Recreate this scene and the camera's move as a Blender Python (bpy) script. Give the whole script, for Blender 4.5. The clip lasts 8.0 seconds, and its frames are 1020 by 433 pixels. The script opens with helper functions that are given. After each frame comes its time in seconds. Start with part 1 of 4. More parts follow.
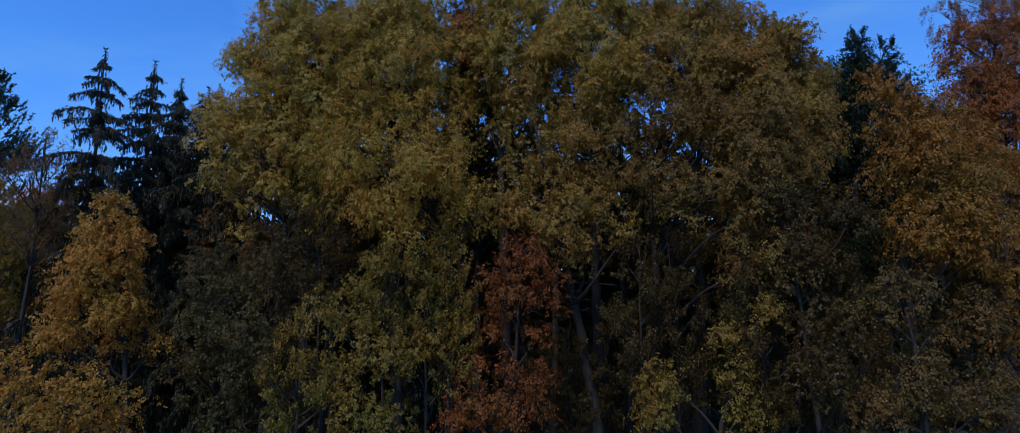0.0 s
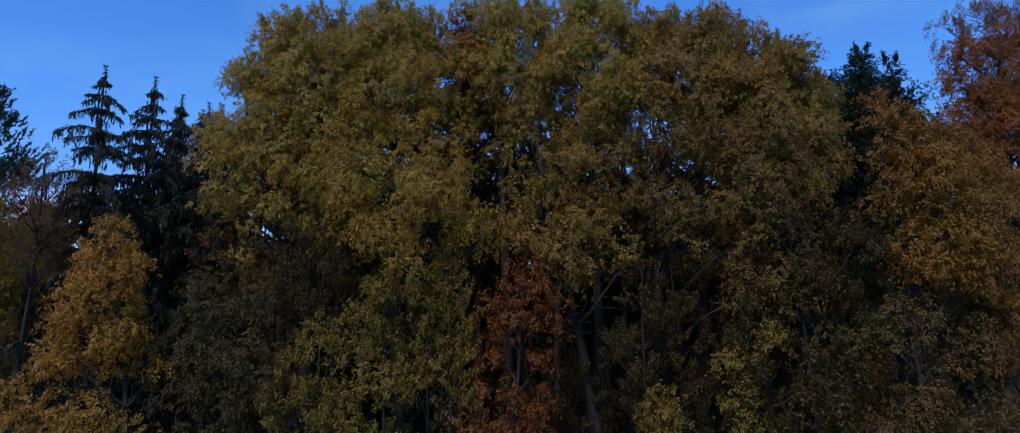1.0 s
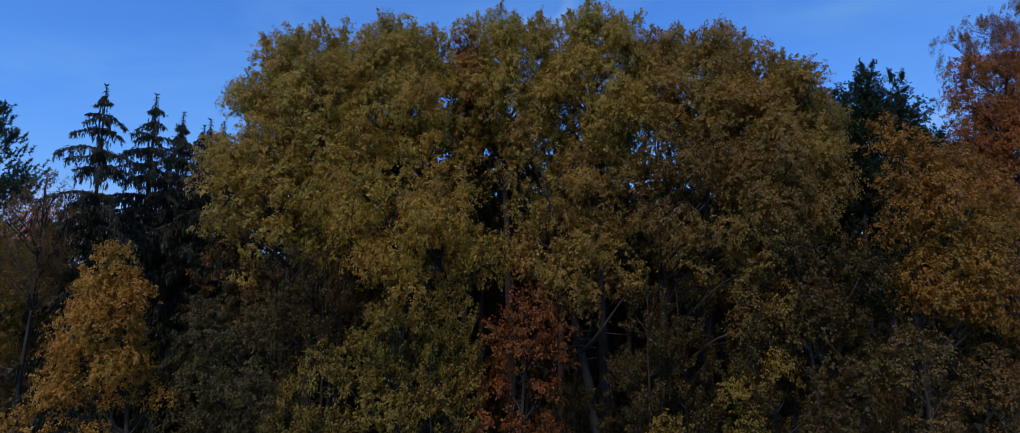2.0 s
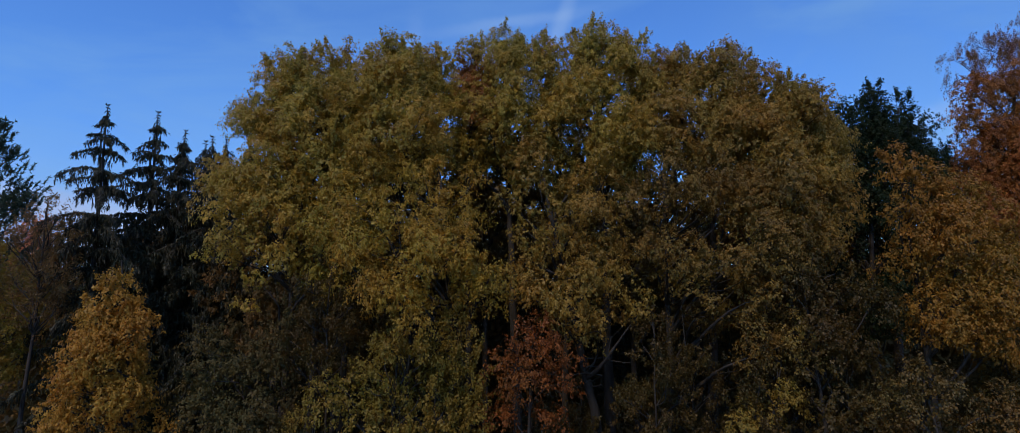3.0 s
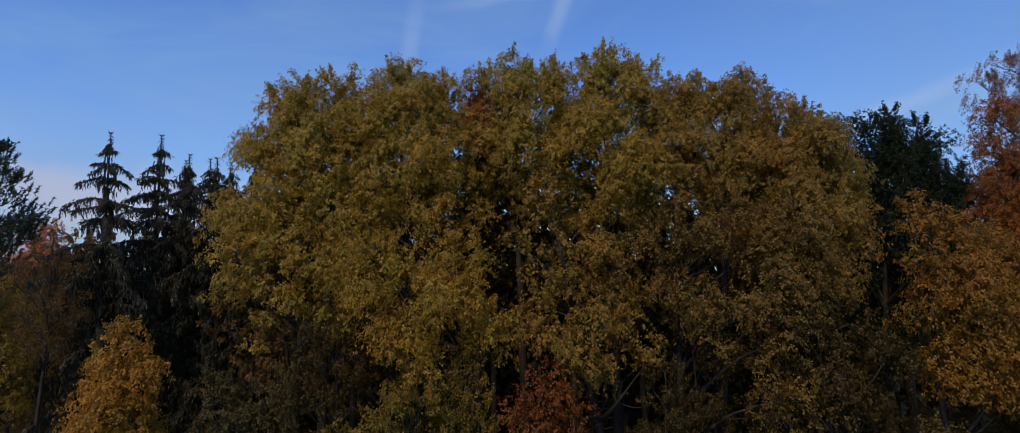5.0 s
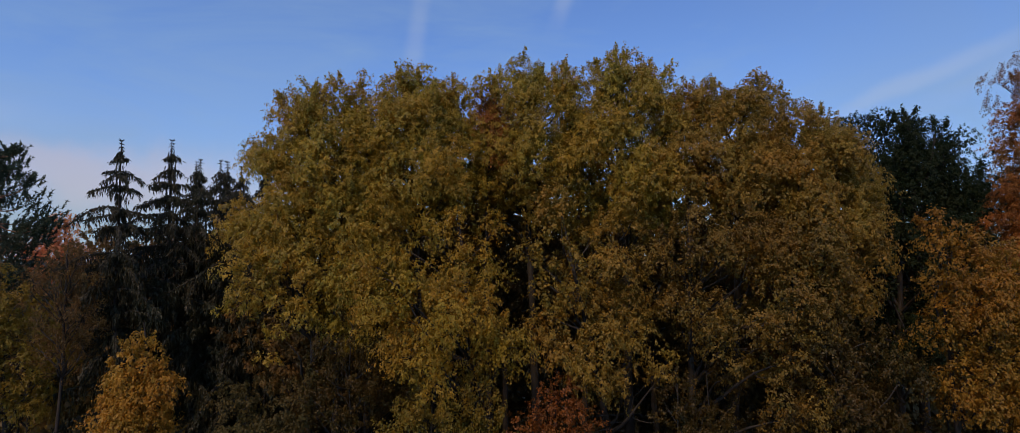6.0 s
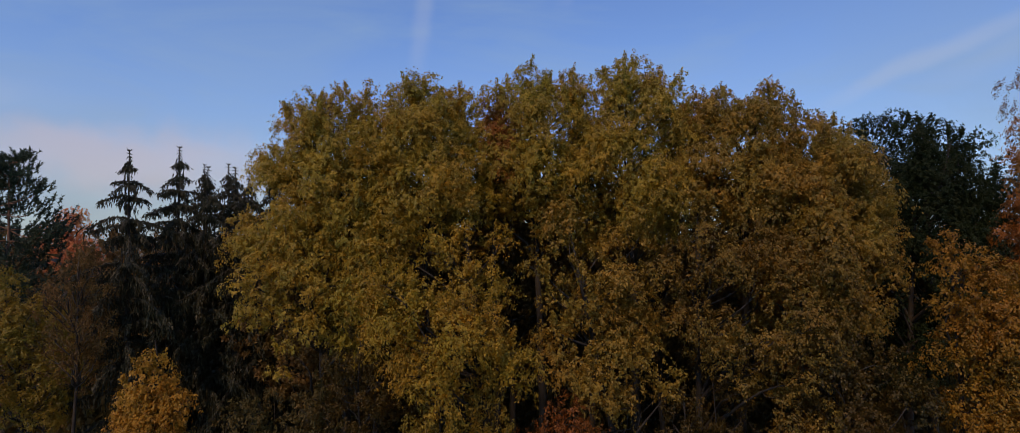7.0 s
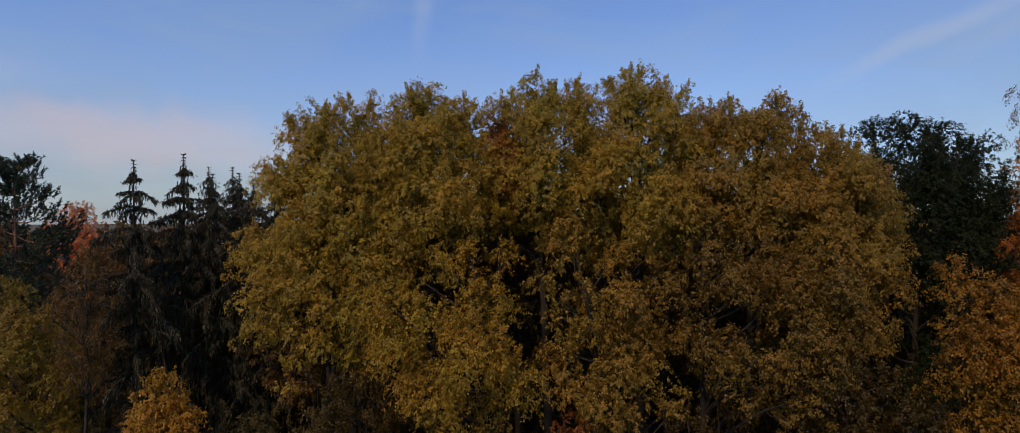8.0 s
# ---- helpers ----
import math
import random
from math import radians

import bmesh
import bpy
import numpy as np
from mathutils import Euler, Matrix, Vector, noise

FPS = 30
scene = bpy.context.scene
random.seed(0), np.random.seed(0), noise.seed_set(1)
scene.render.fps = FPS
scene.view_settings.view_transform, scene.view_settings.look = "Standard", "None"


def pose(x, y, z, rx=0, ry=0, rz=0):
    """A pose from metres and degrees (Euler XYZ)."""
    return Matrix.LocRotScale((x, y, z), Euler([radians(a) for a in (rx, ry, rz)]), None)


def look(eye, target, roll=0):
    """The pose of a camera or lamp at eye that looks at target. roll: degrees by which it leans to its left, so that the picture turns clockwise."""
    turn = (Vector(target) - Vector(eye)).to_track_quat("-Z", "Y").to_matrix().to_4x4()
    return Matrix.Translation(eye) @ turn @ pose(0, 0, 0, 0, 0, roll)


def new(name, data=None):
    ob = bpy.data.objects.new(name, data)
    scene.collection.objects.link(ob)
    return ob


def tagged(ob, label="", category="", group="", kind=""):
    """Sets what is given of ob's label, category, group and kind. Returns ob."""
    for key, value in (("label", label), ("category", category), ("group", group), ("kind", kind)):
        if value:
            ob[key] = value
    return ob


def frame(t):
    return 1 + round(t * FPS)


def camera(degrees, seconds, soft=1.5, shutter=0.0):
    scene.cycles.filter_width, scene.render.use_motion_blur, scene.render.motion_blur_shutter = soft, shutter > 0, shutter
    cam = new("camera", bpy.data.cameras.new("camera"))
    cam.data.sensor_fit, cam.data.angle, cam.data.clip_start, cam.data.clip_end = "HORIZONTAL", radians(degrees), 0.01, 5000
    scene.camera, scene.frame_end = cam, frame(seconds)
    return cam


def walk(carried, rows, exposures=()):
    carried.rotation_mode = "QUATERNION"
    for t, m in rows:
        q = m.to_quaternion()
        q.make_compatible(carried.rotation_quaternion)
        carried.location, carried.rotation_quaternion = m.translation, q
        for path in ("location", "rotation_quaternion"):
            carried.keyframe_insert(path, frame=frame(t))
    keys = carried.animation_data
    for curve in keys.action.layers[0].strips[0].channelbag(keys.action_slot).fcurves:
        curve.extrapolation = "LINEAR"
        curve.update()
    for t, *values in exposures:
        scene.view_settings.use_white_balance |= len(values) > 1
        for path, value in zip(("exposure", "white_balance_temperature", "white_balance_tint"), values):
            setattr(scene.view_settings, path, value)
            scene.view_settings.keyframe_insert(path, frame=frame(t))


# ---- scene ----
cam = camera(79.9, 8.0, soft=0.6)
METRES, EYE, TILT, LEAN, TURN = 6.0, 4.0, 9.0, 0.0, 0.0
ROWS = [
    (0.0, 0.0, 0.0, 0.0, 0.0, -0.0, 0.0),
    (0.5, -0.0026, 0.0054, 0.0424, 0.03, -0.04, 0.02),
    (1.0, -0.0034, 0.0128, 0.0887, 0.09, -0.03, 0.05),
    (1.5, -0.0069, 0.023, 0.1339, 0.16, -0.02, 0.07),
    (3.0, -0.0336, 0.0512, 0.2968, 0.2, -0.33, 0.16),
    (3.5, -0.0401, 0.0601, 0.3554, 0.23, -0.58, 0.19),
    (4.0, -0.0467, 0.0683, 0.4193, 0.29, -1.07, 0.23),
    (4.5, -0.0497, 0.0789, 0.4816, 0.35, -1.69, 0.27),
    (6.0, -0.0629, 0.1144, 0.686, 1.42, -4.67, 0.51),
    (6.5, -0.0622, 0.1255, 0.752, 1.89, -5.58, 0.62),
    (7.0, -0.0592, 0.1384, 0.8286, 2.17, -6.64, 0.68),
    (7.5, -0.063, 0.1496, 0.9022, 2.33, -7.66, 0.72),
    (8.0, -0.0662, 0.1637, 0.9822, 2.46, -8.77, 0.8),
]
EXPOSURES = [(0.0, -0.02, 5380, 9), (1.5, -0.02, 5680, 10), (3.0, -0.03, 6200, 11), (4.5, -0.04, 6950, 14), (6.0, -0.06, 7950, 19), (8.0, -0.08, 8800, 22)]
walk(cam, [(t, pose(0, 0, EYE, TILT, LEAN, TURN) @ pose(METRES * x, METRES * y, METRES * z, 90 + pitch, roll, yaw)) for t, x, y, z, yaw, pitch, roll in ROWS], EXPOSURES)

# ---- dusk sky and low sun behind the viewer ----
SUN_UP, SUN_ROUND = 50.0, 205.0   # degrees above the horizon; compass degrees clockwise from ahead


def cloud(n, link, coord, under, centre, along, half, wide, amount, tone):
    """A drawn-out wisp of cloud over the sky colour of the node under."""
    across = centre.cross(along).normalized()
    along = across.cross(centre)

    def part_of(direction, reach, ragged):
        dot = n("ShaderNodeVectorMath")
        dot.operation, dot.inputs[1].default_value = "DOT_PRODUCT", direction
        link(coord.outputs["Generated"], dot.inputs[0])
        shift = n("ShaderNodeMath")
        shift.operation, shift.inputs[1].default_value = "MULTIPLY_ADD", ragged
        link(rough.outputs["Fac"], shift.inputs[0])
        link(dot.outputs["Value"], shift.inputs[2])
        middle = n("ShaderNodeMath")
        middle.operation, middle.inputs[1].default_value = "SUBTRACT", ragged * 0.5
        link(shift.outputs["Value"], middle.inputs[0])
        size = n("ShaderNodeMath")
        size.operation = "ABSOLUTE"
        link(middle.outputs["Value"], size.inputs[0])
        fade = n("ShaderNodeMapRange")
        fade.interpolation_type = "SMOOTHERSTEP"
        fade.inputs["From Min"].default_value, fade.inputs["From Max"].default_value = reach, 0.0
        link(size.outputs["Value"], fade.inputs["Value"])
        return fade.outputs["Result"]

    rough = n("ShaderNodeTexNoise")
    rough.inputs["Scale"].default_value, rough.inputs["Detail"].default_value = 9.0, 6.0
    link(coord.outputs["Generated"], rough.inputs["Vector"])
    ahead = n("ShaderNodeVectorMath")
    ahead.operation, ahead.inputs[1].default_value = "DOT_PRODUCT", centre
    link(coord.outputs["Generated"], ahead.inputs[0])
    face = n("ShaderNodeMath")
    face.operation, face.inputs[1].default_value = "GREATER_THAN", 0.3
    link(ahead.outputs["Value"], face.inputs[0])
    factor = None
    for value in (part_of(along, half, 0.1), part_of(across, wide, wide * 1.6), face.outputs["Value"]):
        times = n("ShaderNodeMath")
        times.operation = "MULTIPLY"
        times.inputs[1].default_value = amount
        link(value, times.inputs[0])
        if factor:
            link(factor, times.inputs[1])
        factor = times.outputs["Value"]
    over = n("ShaderNodeMix")
    over.data_type = "RGBA"
    over.inputs["B"].default_value = (*tone, 1.0)
    link(under.outputs["Result"], over.inputs["A"])
    link(factor, over.inputs["Factor"])
    return over


def sky():
    world = bpy.data.worlds.new("dusk_sky")
    scene.world = world
    world.use_nodes = True
    nt = world.node_tree
    nt.nodes.clear()
    n, link = nt.nodes.new, nt.links.new
    out, back = n("ShaderNodeOutputWorld"), n("ShaderNodeBackground")
    tex = n("ShaderNodeTexSky")
    tex.sky_type, tex.sun_disc = "NISHITA", False
    tex.sun_elevation, tex.sun_rotation = radians(SUN_UP), radians(SUN_ROUND)
    tex.air_density, tex.dust_density, tex.ozone_density = 1.3, 0.4, 3.0
    coord = n("ShaderNodeTexCoord")
    # thin cirrus drawn out along one direction
    maps = n("ShaderNodeMapping")
    maps.inputs["Rotation"].default_value = (0.0, radians(-28), radians(12))
    maps.inputs["Scale"].default_value = (1.4, 3.0, 6.5)
    link(coord.outputs["Generated"], maps.inputs["Vector"])
    cirrus = n("ShaderNodeTexNoise")
    cirrus.inputs["Scale"].default_value, cirrus.inputs["Detail"].default_value = 1.5, 7.0
    cirrus.inputs["Roughness"].default_value, cirrus.inputs["Distortion"].default_value = 0.55, 0.6
    link(maps.outputs["Vector"], cirrus.inputs["Vector"])
    thin = n("ShaderNodeMapRange")
    thin.inputs["From Min"].default_value, thin.inputs["From Max"].default_value = 0.47, 0.85
    thin.inputs["To Min"].default_value, thin.inputs["To Max"].default_value = 0.0, 0.5
    link(cirrus.outputs["Fac"], thin.inputs["Value"])
    # haze bank with pinkish cloud low over the horizon
    split = n("ShaderNodeSeparateXYZ")
    link(coord.outputs["Generated"], split.inputs["Vector"])
    low = n("ShaderNodeMapRange")
    low.interpolation_type = "SMOOTHSTEP"
    low.inputs["From Min"].default_value, low.inputs["From Max"].default_value = 0.34, -0.02
    low.inputs["To Min"].default_value, low.inputs["To Max"].default_value = 0.0, 0.62
    link(split.outputs["Z"], low.inputs["Value"])
    lump = n("ShaderNodeTexNoise")
    lump.inputs["Scale"].default_value, lump.inputs["Detail"].default_value = 3.2, 5.0
    flat = n("ShaderNodeMapping")
    flat.inputs["Scale"].default_value = (1.0, 1.0, 4.0)
    link(coord.outputs["Generated"], flat.inputs["Vector"])
    link(flat.outputs["Vector"], lump.inputs["Vector"])
    lumps = n("ShaderNodeMapRange")
    lumps.inputs["From Min"].default_value, lumps.inputs["From Max"].default_value = 0.35, 0.7
    lumps.inputs["To Min"].default_value, lumps.inputs["To Max"].default_value = 0.45, 1.0
    link(lump.outputs["Fac"], lumps.inputs["Value"])
    bank = n("ShaderNodeMath")
    bank.operation = "MULTIPLY"
    link(low.outputs["Result"], bank.inputs[0])
    link(lumps.outputs["Result"], bank.inputs[1])
    west = n("ShaderNodeMapRange")   # the bank is thickest to one side
    west.interpolation_type = "SMOOTHSTEP"
    west.inputs["From Min"].default_value, west.inputs["From Max"].default_value = 0.75, -0.6
    west.inputs["To Min"].default_value, west.inputs["To Max"].default_value = 0.75, 1.2
    link(split.outputs["X"], west.inputs["Value"])
    wide = n("ShaderNodeMath")
    wide.operation, wide.use_clamp = "MULTIPLY", True
    link(bank.outputs["Value"], wide.inputs[0])
    link(west.outputs["Result"], wide.inputs[1])
    deep = n("ShaderNodeMix")
    deep.data_type, deep.blend_type = "RGBA", "MULTIPLY"
    deep.inputs["Factor"].default_value = 1.0
    deep.inputs["B"].default_value = SKY_TINT
    link(tex.outputs["Color"], deep.inputs["A"])
    one = n("ShaderNodeMix")
    one.data_type = "RGBA"
    one.inputs["B"].default_value = CLOUD
    link(deep.outputs["Result"], one.inputs["A"])
    link(thin.outputs["Result"], one.inputs["Factor"])
    two = n("ShaderNodeMix")
    two.data_type = "RGBA"
    two.inputs["B"].default_value = HAZE
    link(one.outputs["Result"], two.inputs["A"])
    link(wide.outputs["Value"], two.inputs["Factor"])
    last = two
    for centre, along, half, wide, amount, tone in CLOUDS:
        last = cloud(n, link, coord, last, Vector(centre).normalized(), Vector(along).normalized(), half, wide, amount, tone)
    back.inputs["Strength"].default_value = 0.088
    link(last.outputs["Result"], back.inputs["Color"])
    link(back.outputs["Background"], out.inputs["Surface"])


SKY_TINT = (0.71, 1.18, 1.96, 1.0)
CLOUD = (2.7, 5.1, 8.2, 1.0)
HAZE = (2.95, 4.05, 5.8, 1.0)
PALE, PINK = (5.0, 6.7, 9.2), (6.2, 5.9, 7.1)
CLOUDS = [   # middle, run, half length, half width, cover, tone
    # no wisp: a broad veil added to dim the sky to the right
    ((0.66, 0.70, 0.22), (0.73, -0.68, 0.0), 0.62, 0.45, 0.3, (2.0, 3.9, 7.0)),
    ((0.52, 0.82, 0.24), (0.76, -0.555, 0.338), 0.22, 0.02, 0.24, PALE),
    ((-0.168, 0.921, 0.352), (0.209, -0.316, 0.926), 0.16, 0.022, 0.17, PALE),
    ((0.07, 0.902, 0.427), (0.315, -0.426, 0.848), 0.11, 0.022, 0.24, PALE),
    ((0.0, 0.897, 0.445), (0.989, -0.1, 0.1), 0.2, 0.015, 0.18, PALE),
    ((-0.56, 0.825, 0.115), (0.827, 0.561, -0.038), 0.36, 0.075, 0.48, PINK),
    ((0.62, 0.73, 0.26), (0.641, -0.651, 0.407), 0.25, 0.03, 0.1, PALE),
    ((-0.75, 0.62, 0.19), (0.66, 0.75, 0.05), 0.25, 0.038, 0.24, PALE),
]
sky()
sun = new("low_sun", bpy.data.lights.new("low_sun", "SUN"))
sun.data.energy, sun.data.angle, sun.data.color = 2.12, radians(6), (1.0, 0.75, 0.5)
away = radians(SUN_ROUND)
sun.matrix_world = look((math.sin(away) * math.cos(radians(SUN_UP)) * 80, math.cos(away) * math.cos(radians(SUN_UP)) * 80, math.sin(radians(SUN_UP)) * 80), (0, 0, 0))


# ---- materials ----
def base_material(name):
    mat = bpy.data.materials.new(name)
    mat.use_nodes = True
    nt = mat.node_tree
    return mat, nt, nt.nodes["Principled BSDF"], nt.nodes["Material Output"]


def leaf_material(name, shades, see_through=0.44, rough=0.42, patch=1.6, sheen=0.24, green=(0.92, 0.97, 0.95), late=(1.08, 0.91, 0.9)):
    """Leaves: each its own shade, with drifts of colour through the crown and some light let through."""
    mat, nt, bsdf, out = base_material(name)
    n, link = nt.nodes.new, nt.links.new
    geo, coord = n("ShaderNodeNewGeometry"), n("ShaderNodeTexCoord")
    # patches of leaf tone, in part standing for lit and shaded clumps
    drift = n("ShaderNodeTexNoise")
    drift.inputs["Scale"].default_value, drift.inputs["Detail"].default_value = patch, 4.0
    link(coord.outputs["Object"], drift.inputs["Vector"])
    spread = n("ShaderNodeMapRange")
    spread.inputs["From Min"].default_value, spread.inputs["From Max"].default_value = 0.3, 0.7
    link(drift.outputs["Fac"], spread.inputs["Value"])
    mix = n("ShaderNodeMath")
    mix.operation, mix.inputs[1].default_value = "MULTIPLY_ADD", 0.16
    shoot = n("ShaderNodeTexNoise")   # tone shared along a shoot; also puts shade between clumps into the colour
    shoot.inputs["Scale"].default_value, shoot.inputs["Detail"].default_value = 6.0, 1.0
    link(coord.outputs["Object"], shoot.inputs["Vector"])
    shoots = n("ShaderNodeMapRange")
    shoots.inputs["From Min"].default_value, shoots.inputs["From Max"].default_value = 0.3, 0.7
    link(shoot.outputs["Fac"], shoots.inputs["Value"])
    both_drifts = n("ShaderNodeMath")
    both_drifts.operation = "ADD"
    link(spread.outputs["Result"], both_drifts.inputs[0])
    link(shoots.outputs["Result"], both_drifts.inputs[1])
    half = n("ShaderNodeMath")
    half.operation, half.inputs[1].default_value = "MULTIPLY", 0.42
    link(both_drifts.outputs["Value"], half.inputs[0])
    link(geo.outputs["Random Per Island"], mix.inputs[0])
    link(half.outputs["Value"], mix.inputs[2])
    ramp = n("ShaderNodeValToRGB")
    ramp.color_ramp.elements[0].color, ramp.color_ramp.elements[1].color = (*shades[0], 1), (*shades[-1], 1)
    for i, shade in enumerate(shades[1:-1]):
        ramp.color_ramp.elements.new((i + 1) / (len(shades) - 1)).color = (*shade, 1)
    link(mix.outputs["Value"], ramp.inputs["Fac"])
    # some boughs are still greenish, others turned further
    season = n("ShaderNodeTexNoise")
    season.inputs["Scale"].default_value, season.inputs["Detail"].default_value = 0.65, 2.0
    link(coord.outputs["Object"], season.inputs["Vector"])
    turned = n("ShaderNodeValToRGB")
    turned.color_ramp.elements[0].position, turned.color_ramp.elements[1].position = 0.36, 0.64
    turned.color_ramp.elements[0].color, turned.color_ramp.elements[1].color = (*green, 1), (*late, 1)
    link(season.outputs["Fac"], turned.inputs["Fac"])
    hue = n("ShaderNodeMix")
    hue.data_type, hue.blend_type = "RGBA", "MULTIPLY"
    hue.inputs["Factor"].default_value = 1.0
    link(ramp.outputs["Color"], hue.inputs["A"])
    link(turned.outputs["Color"], hue.inputs["B"])
    link(hue.outputs["Result"], bsdf.inputs["Base Color"])
    bsdf.inputs["Roughness"].default_value = rough
    bsdf.inputs["Specular IOR Level"].default_value = sheen
    glow = n("ShaderNodeBsdfTranslucent")
    link(hue.outputs["Result"], glow.inputs["Color"])
    both = n("ShaderNodeMixShader")
    both.inputs["Fac"].default_value = see_through
    link(bsdf.outputs["BSDF"], both.inputs[1])
    link(glow.outputs["BSDF"], both.inputs[2])
    link(both.outputs["Shader"], out.inputs["Surface"])
    return mat


def bark_material(name, dark, light, scale=9.0):
    mat, nt, bsdf, out = base_material(name)
    n, link = nt.nodes.new, nt.links.new
    coord, maps = n("ShaderNodeTexCoord"), n("ShaderNodeMapping")
    maps.inputs["Scale"].default_value = (1.0, 1.0, 0.3)
    link(coord.outputs["Object"], maps.inputs["Vector"])
    grain, blotch = n("ShaderNodeTexNoise"), n("ShaderNodeTexNoise")
    grain.inputs["Scale"].default_value, grain.inputs["Detail"].default_value = scale, 8.0
    blotch.inputs["Scale"].default_value, blotch.inputs["Detail"].default_value = 1.8, 3.0
    link(maps.outputs["Vector"], grain.inputs["Vector"])
    link(coord.outputs["Object"], blotch.inputs["Vector"])
    add = n("ShaderNodeMath")
    add.operation = "MULTIPLY"
    link(grain.outputs["Fac"], add.inputs[0])
    link(blotch.outputs["Fac"], add.inputs[1])
    ramp = n("ShaderNodeValToRGB")
    ramp.color_ramp.elements[0].position, ramp.color_ramp.elements[1].position = 0.12, 0.42
    ramp.color_ramp.elements[0].color, ramp.color_ramp.elements[1].color = (*dark, 1), (*light, 1)
    link(add.outputs["Value"], ramp.inputs["Fac"])
    link(ramp.outputs["Color"], bsdf.inputs["Base Color"])
    bump = n("ShaderNodeBump")
    bump.inputs["Strength"].default_value, bump.inputs["Distance"].default_value = 0.6, 0.02
    link(grain.outputs["Fac"], bump.inputs["Height"])
    link(bump.outputs["Normal"], bsdf.inputs["Normal"])
    bsdf.inputs["Roughness"].default_value = 0.85
    return mat


def ground_material():
    mat, nt, bsdf, out = base_material("leaf_litter")
    n, link = nt.nodes.new, nt.links.new
    coord = n("ShaderNodeTexCoord")
    fine, broad = n("ShaderNodeTexNoise"), n("ShaderNodeTexNoise")
    fine.inputs["Scale"].default_value, fine.inputs["Detail"].default_value = 14.0, 8.0
    broad.inputs["Scale"].default_value, broad.inputs["Detail"].default_value = 0.35, 4.0
    link(coord.outputs["Object"], fine.inputs["Vector"])
    link(coord.outputs["Object"], broad.inputs["Vector"])
    litter, grass = n("ShaderNodeValToRGB"), n("ShaderNodeValToRGB")
    litter.color_ramp.elements[0].color, litter.color_ramp.elements[1].color = (0.03, 0.02, 0.012, 1), (0.16, 0.1, 0.04, 1)
    grass.color_ramp.elements[0].color, grass.color_ramp.elements[1].color = (0.02, 0.03, 0.012, 1), (0.09, 0.1, 0.035, 1)
    link(fine.outputs["Fac"], litter.inputs["Fac"])
    link(fine.outputs["Fac"], grass.inputs["Fac"])
    mix = n("ShaderNodeMix")
    mix.data_type = "RGBA"
    link(broad.outputs["Fac"], mix.inputs["Factor"])
    link(litter.outputs["Color"], mix.inputs["A"])
    link(grass.outputs["Color"], mix.inputs["B"])
    link(mix.outputs["Result"], bsdf.inputs["Base Color"])
    bump = n("ShaderNodeBump")
    bump.inputs["Strength"].default_value, bump.inputs["Distance"].default_value = 0.8, 0.05
    link(fine.outputs["Fac"], bump.inputs["Height"])
    link(bump.outputs["Normal"], bsdf.inputs["Normal"])
    bsdf.inputs["Roughness"].default_value = 0.95
    return mat


ASPEN_GOLD = leaf_material("aspen_leaves_olive_gold", [(0.16, 0.141, 0.032), (0.286, 0.23, 0.04), (0.434, 0.324, 0.05), (0.654, 0.47, 0.086)])
ASPEN_WARM = leaf_material("aspen_leaves_warm_gold", [(0.146, 0.119, 0.029), (0.252, 0.182, 0.036), (0.36, 0.246, 0.046), (0.535, 0.357, 0.08)])
ASPEN_DULL = leaf_material("aspen_leaves_dull_olive", [(0.084, 0.068, 0.022), (0.155, 0.113, 0.026), (0.249, 0.171, 0.034), (0.379, 0.256, 0.057)])
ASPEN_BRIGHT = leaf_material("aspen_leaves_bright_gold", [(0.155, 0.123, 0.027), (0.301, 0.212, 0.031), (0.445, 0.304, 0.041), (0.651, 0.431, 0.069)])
ASPEN_LIME = leaf_material("aspen_leaves_yellow_green", [(0.179, 0.16, 0.029), (0.208, 0.169, 0.028), (0.286, 0.214, 0.036), (0.345, 0.248, 0.047)])
YOUNG_GOLD = leaf_material("young_aspen_leaves_amber", [(0.16, 0.096, 0.018), (0.36, 0.21, 0.031), (0.48, 0.275, 0.04), (0.64, 0.37, 0.063)])
AMBER = leaf_material("amber_leaves", [(0.10, 0.062, 0.013), (0.24, 0.138, 0.02), (0.34, 0.193, 0.028), (0.48, 0.27, 0.044)])
WILLOW = leaf_material("willow_leaves_dull_green", [(0.073, 0.068, 0.028), (0.087, 0.078, 0.026), (0.122, 0.1, 0.034), (0.155, 0.12, 0.039)], rough=0.55, sheen=0.15)
OLIVE = leaf_material("olive_leaves", [(0.046, 0.038, 0.012), (0.087, 0.064, 0.017), (0.153, 0.106, 0.026)])
ALDER = leaf_material("alder_leaves_brownish", [(0.1, 0.072, 0.03), (0.2, 0.138, 0.05), (0.3, 0.2, 0.07)])
ORANGE = leaf_material("birch_leaves_orange", [(0.4, 0.15, 0.06), (0.66, 0.27, 0.11), (0.82, 0.4, 0.17)])
OLIVE_GOLD = leaf_material("olive_gold_leaves", [(0.053, 0.043, 0.017), (0.112, 0.082, 0.023), (0.184, 0.125, 0.032), (0.263, 0.17, 0.046)])
RUSSET = leaf_material("russet_leaves", [(0.10, 0.046, 0.015), (0.23, 0.098, 0.022), (0.36, 0.15, 0.03), (0.5, 0.22, 0.045)])
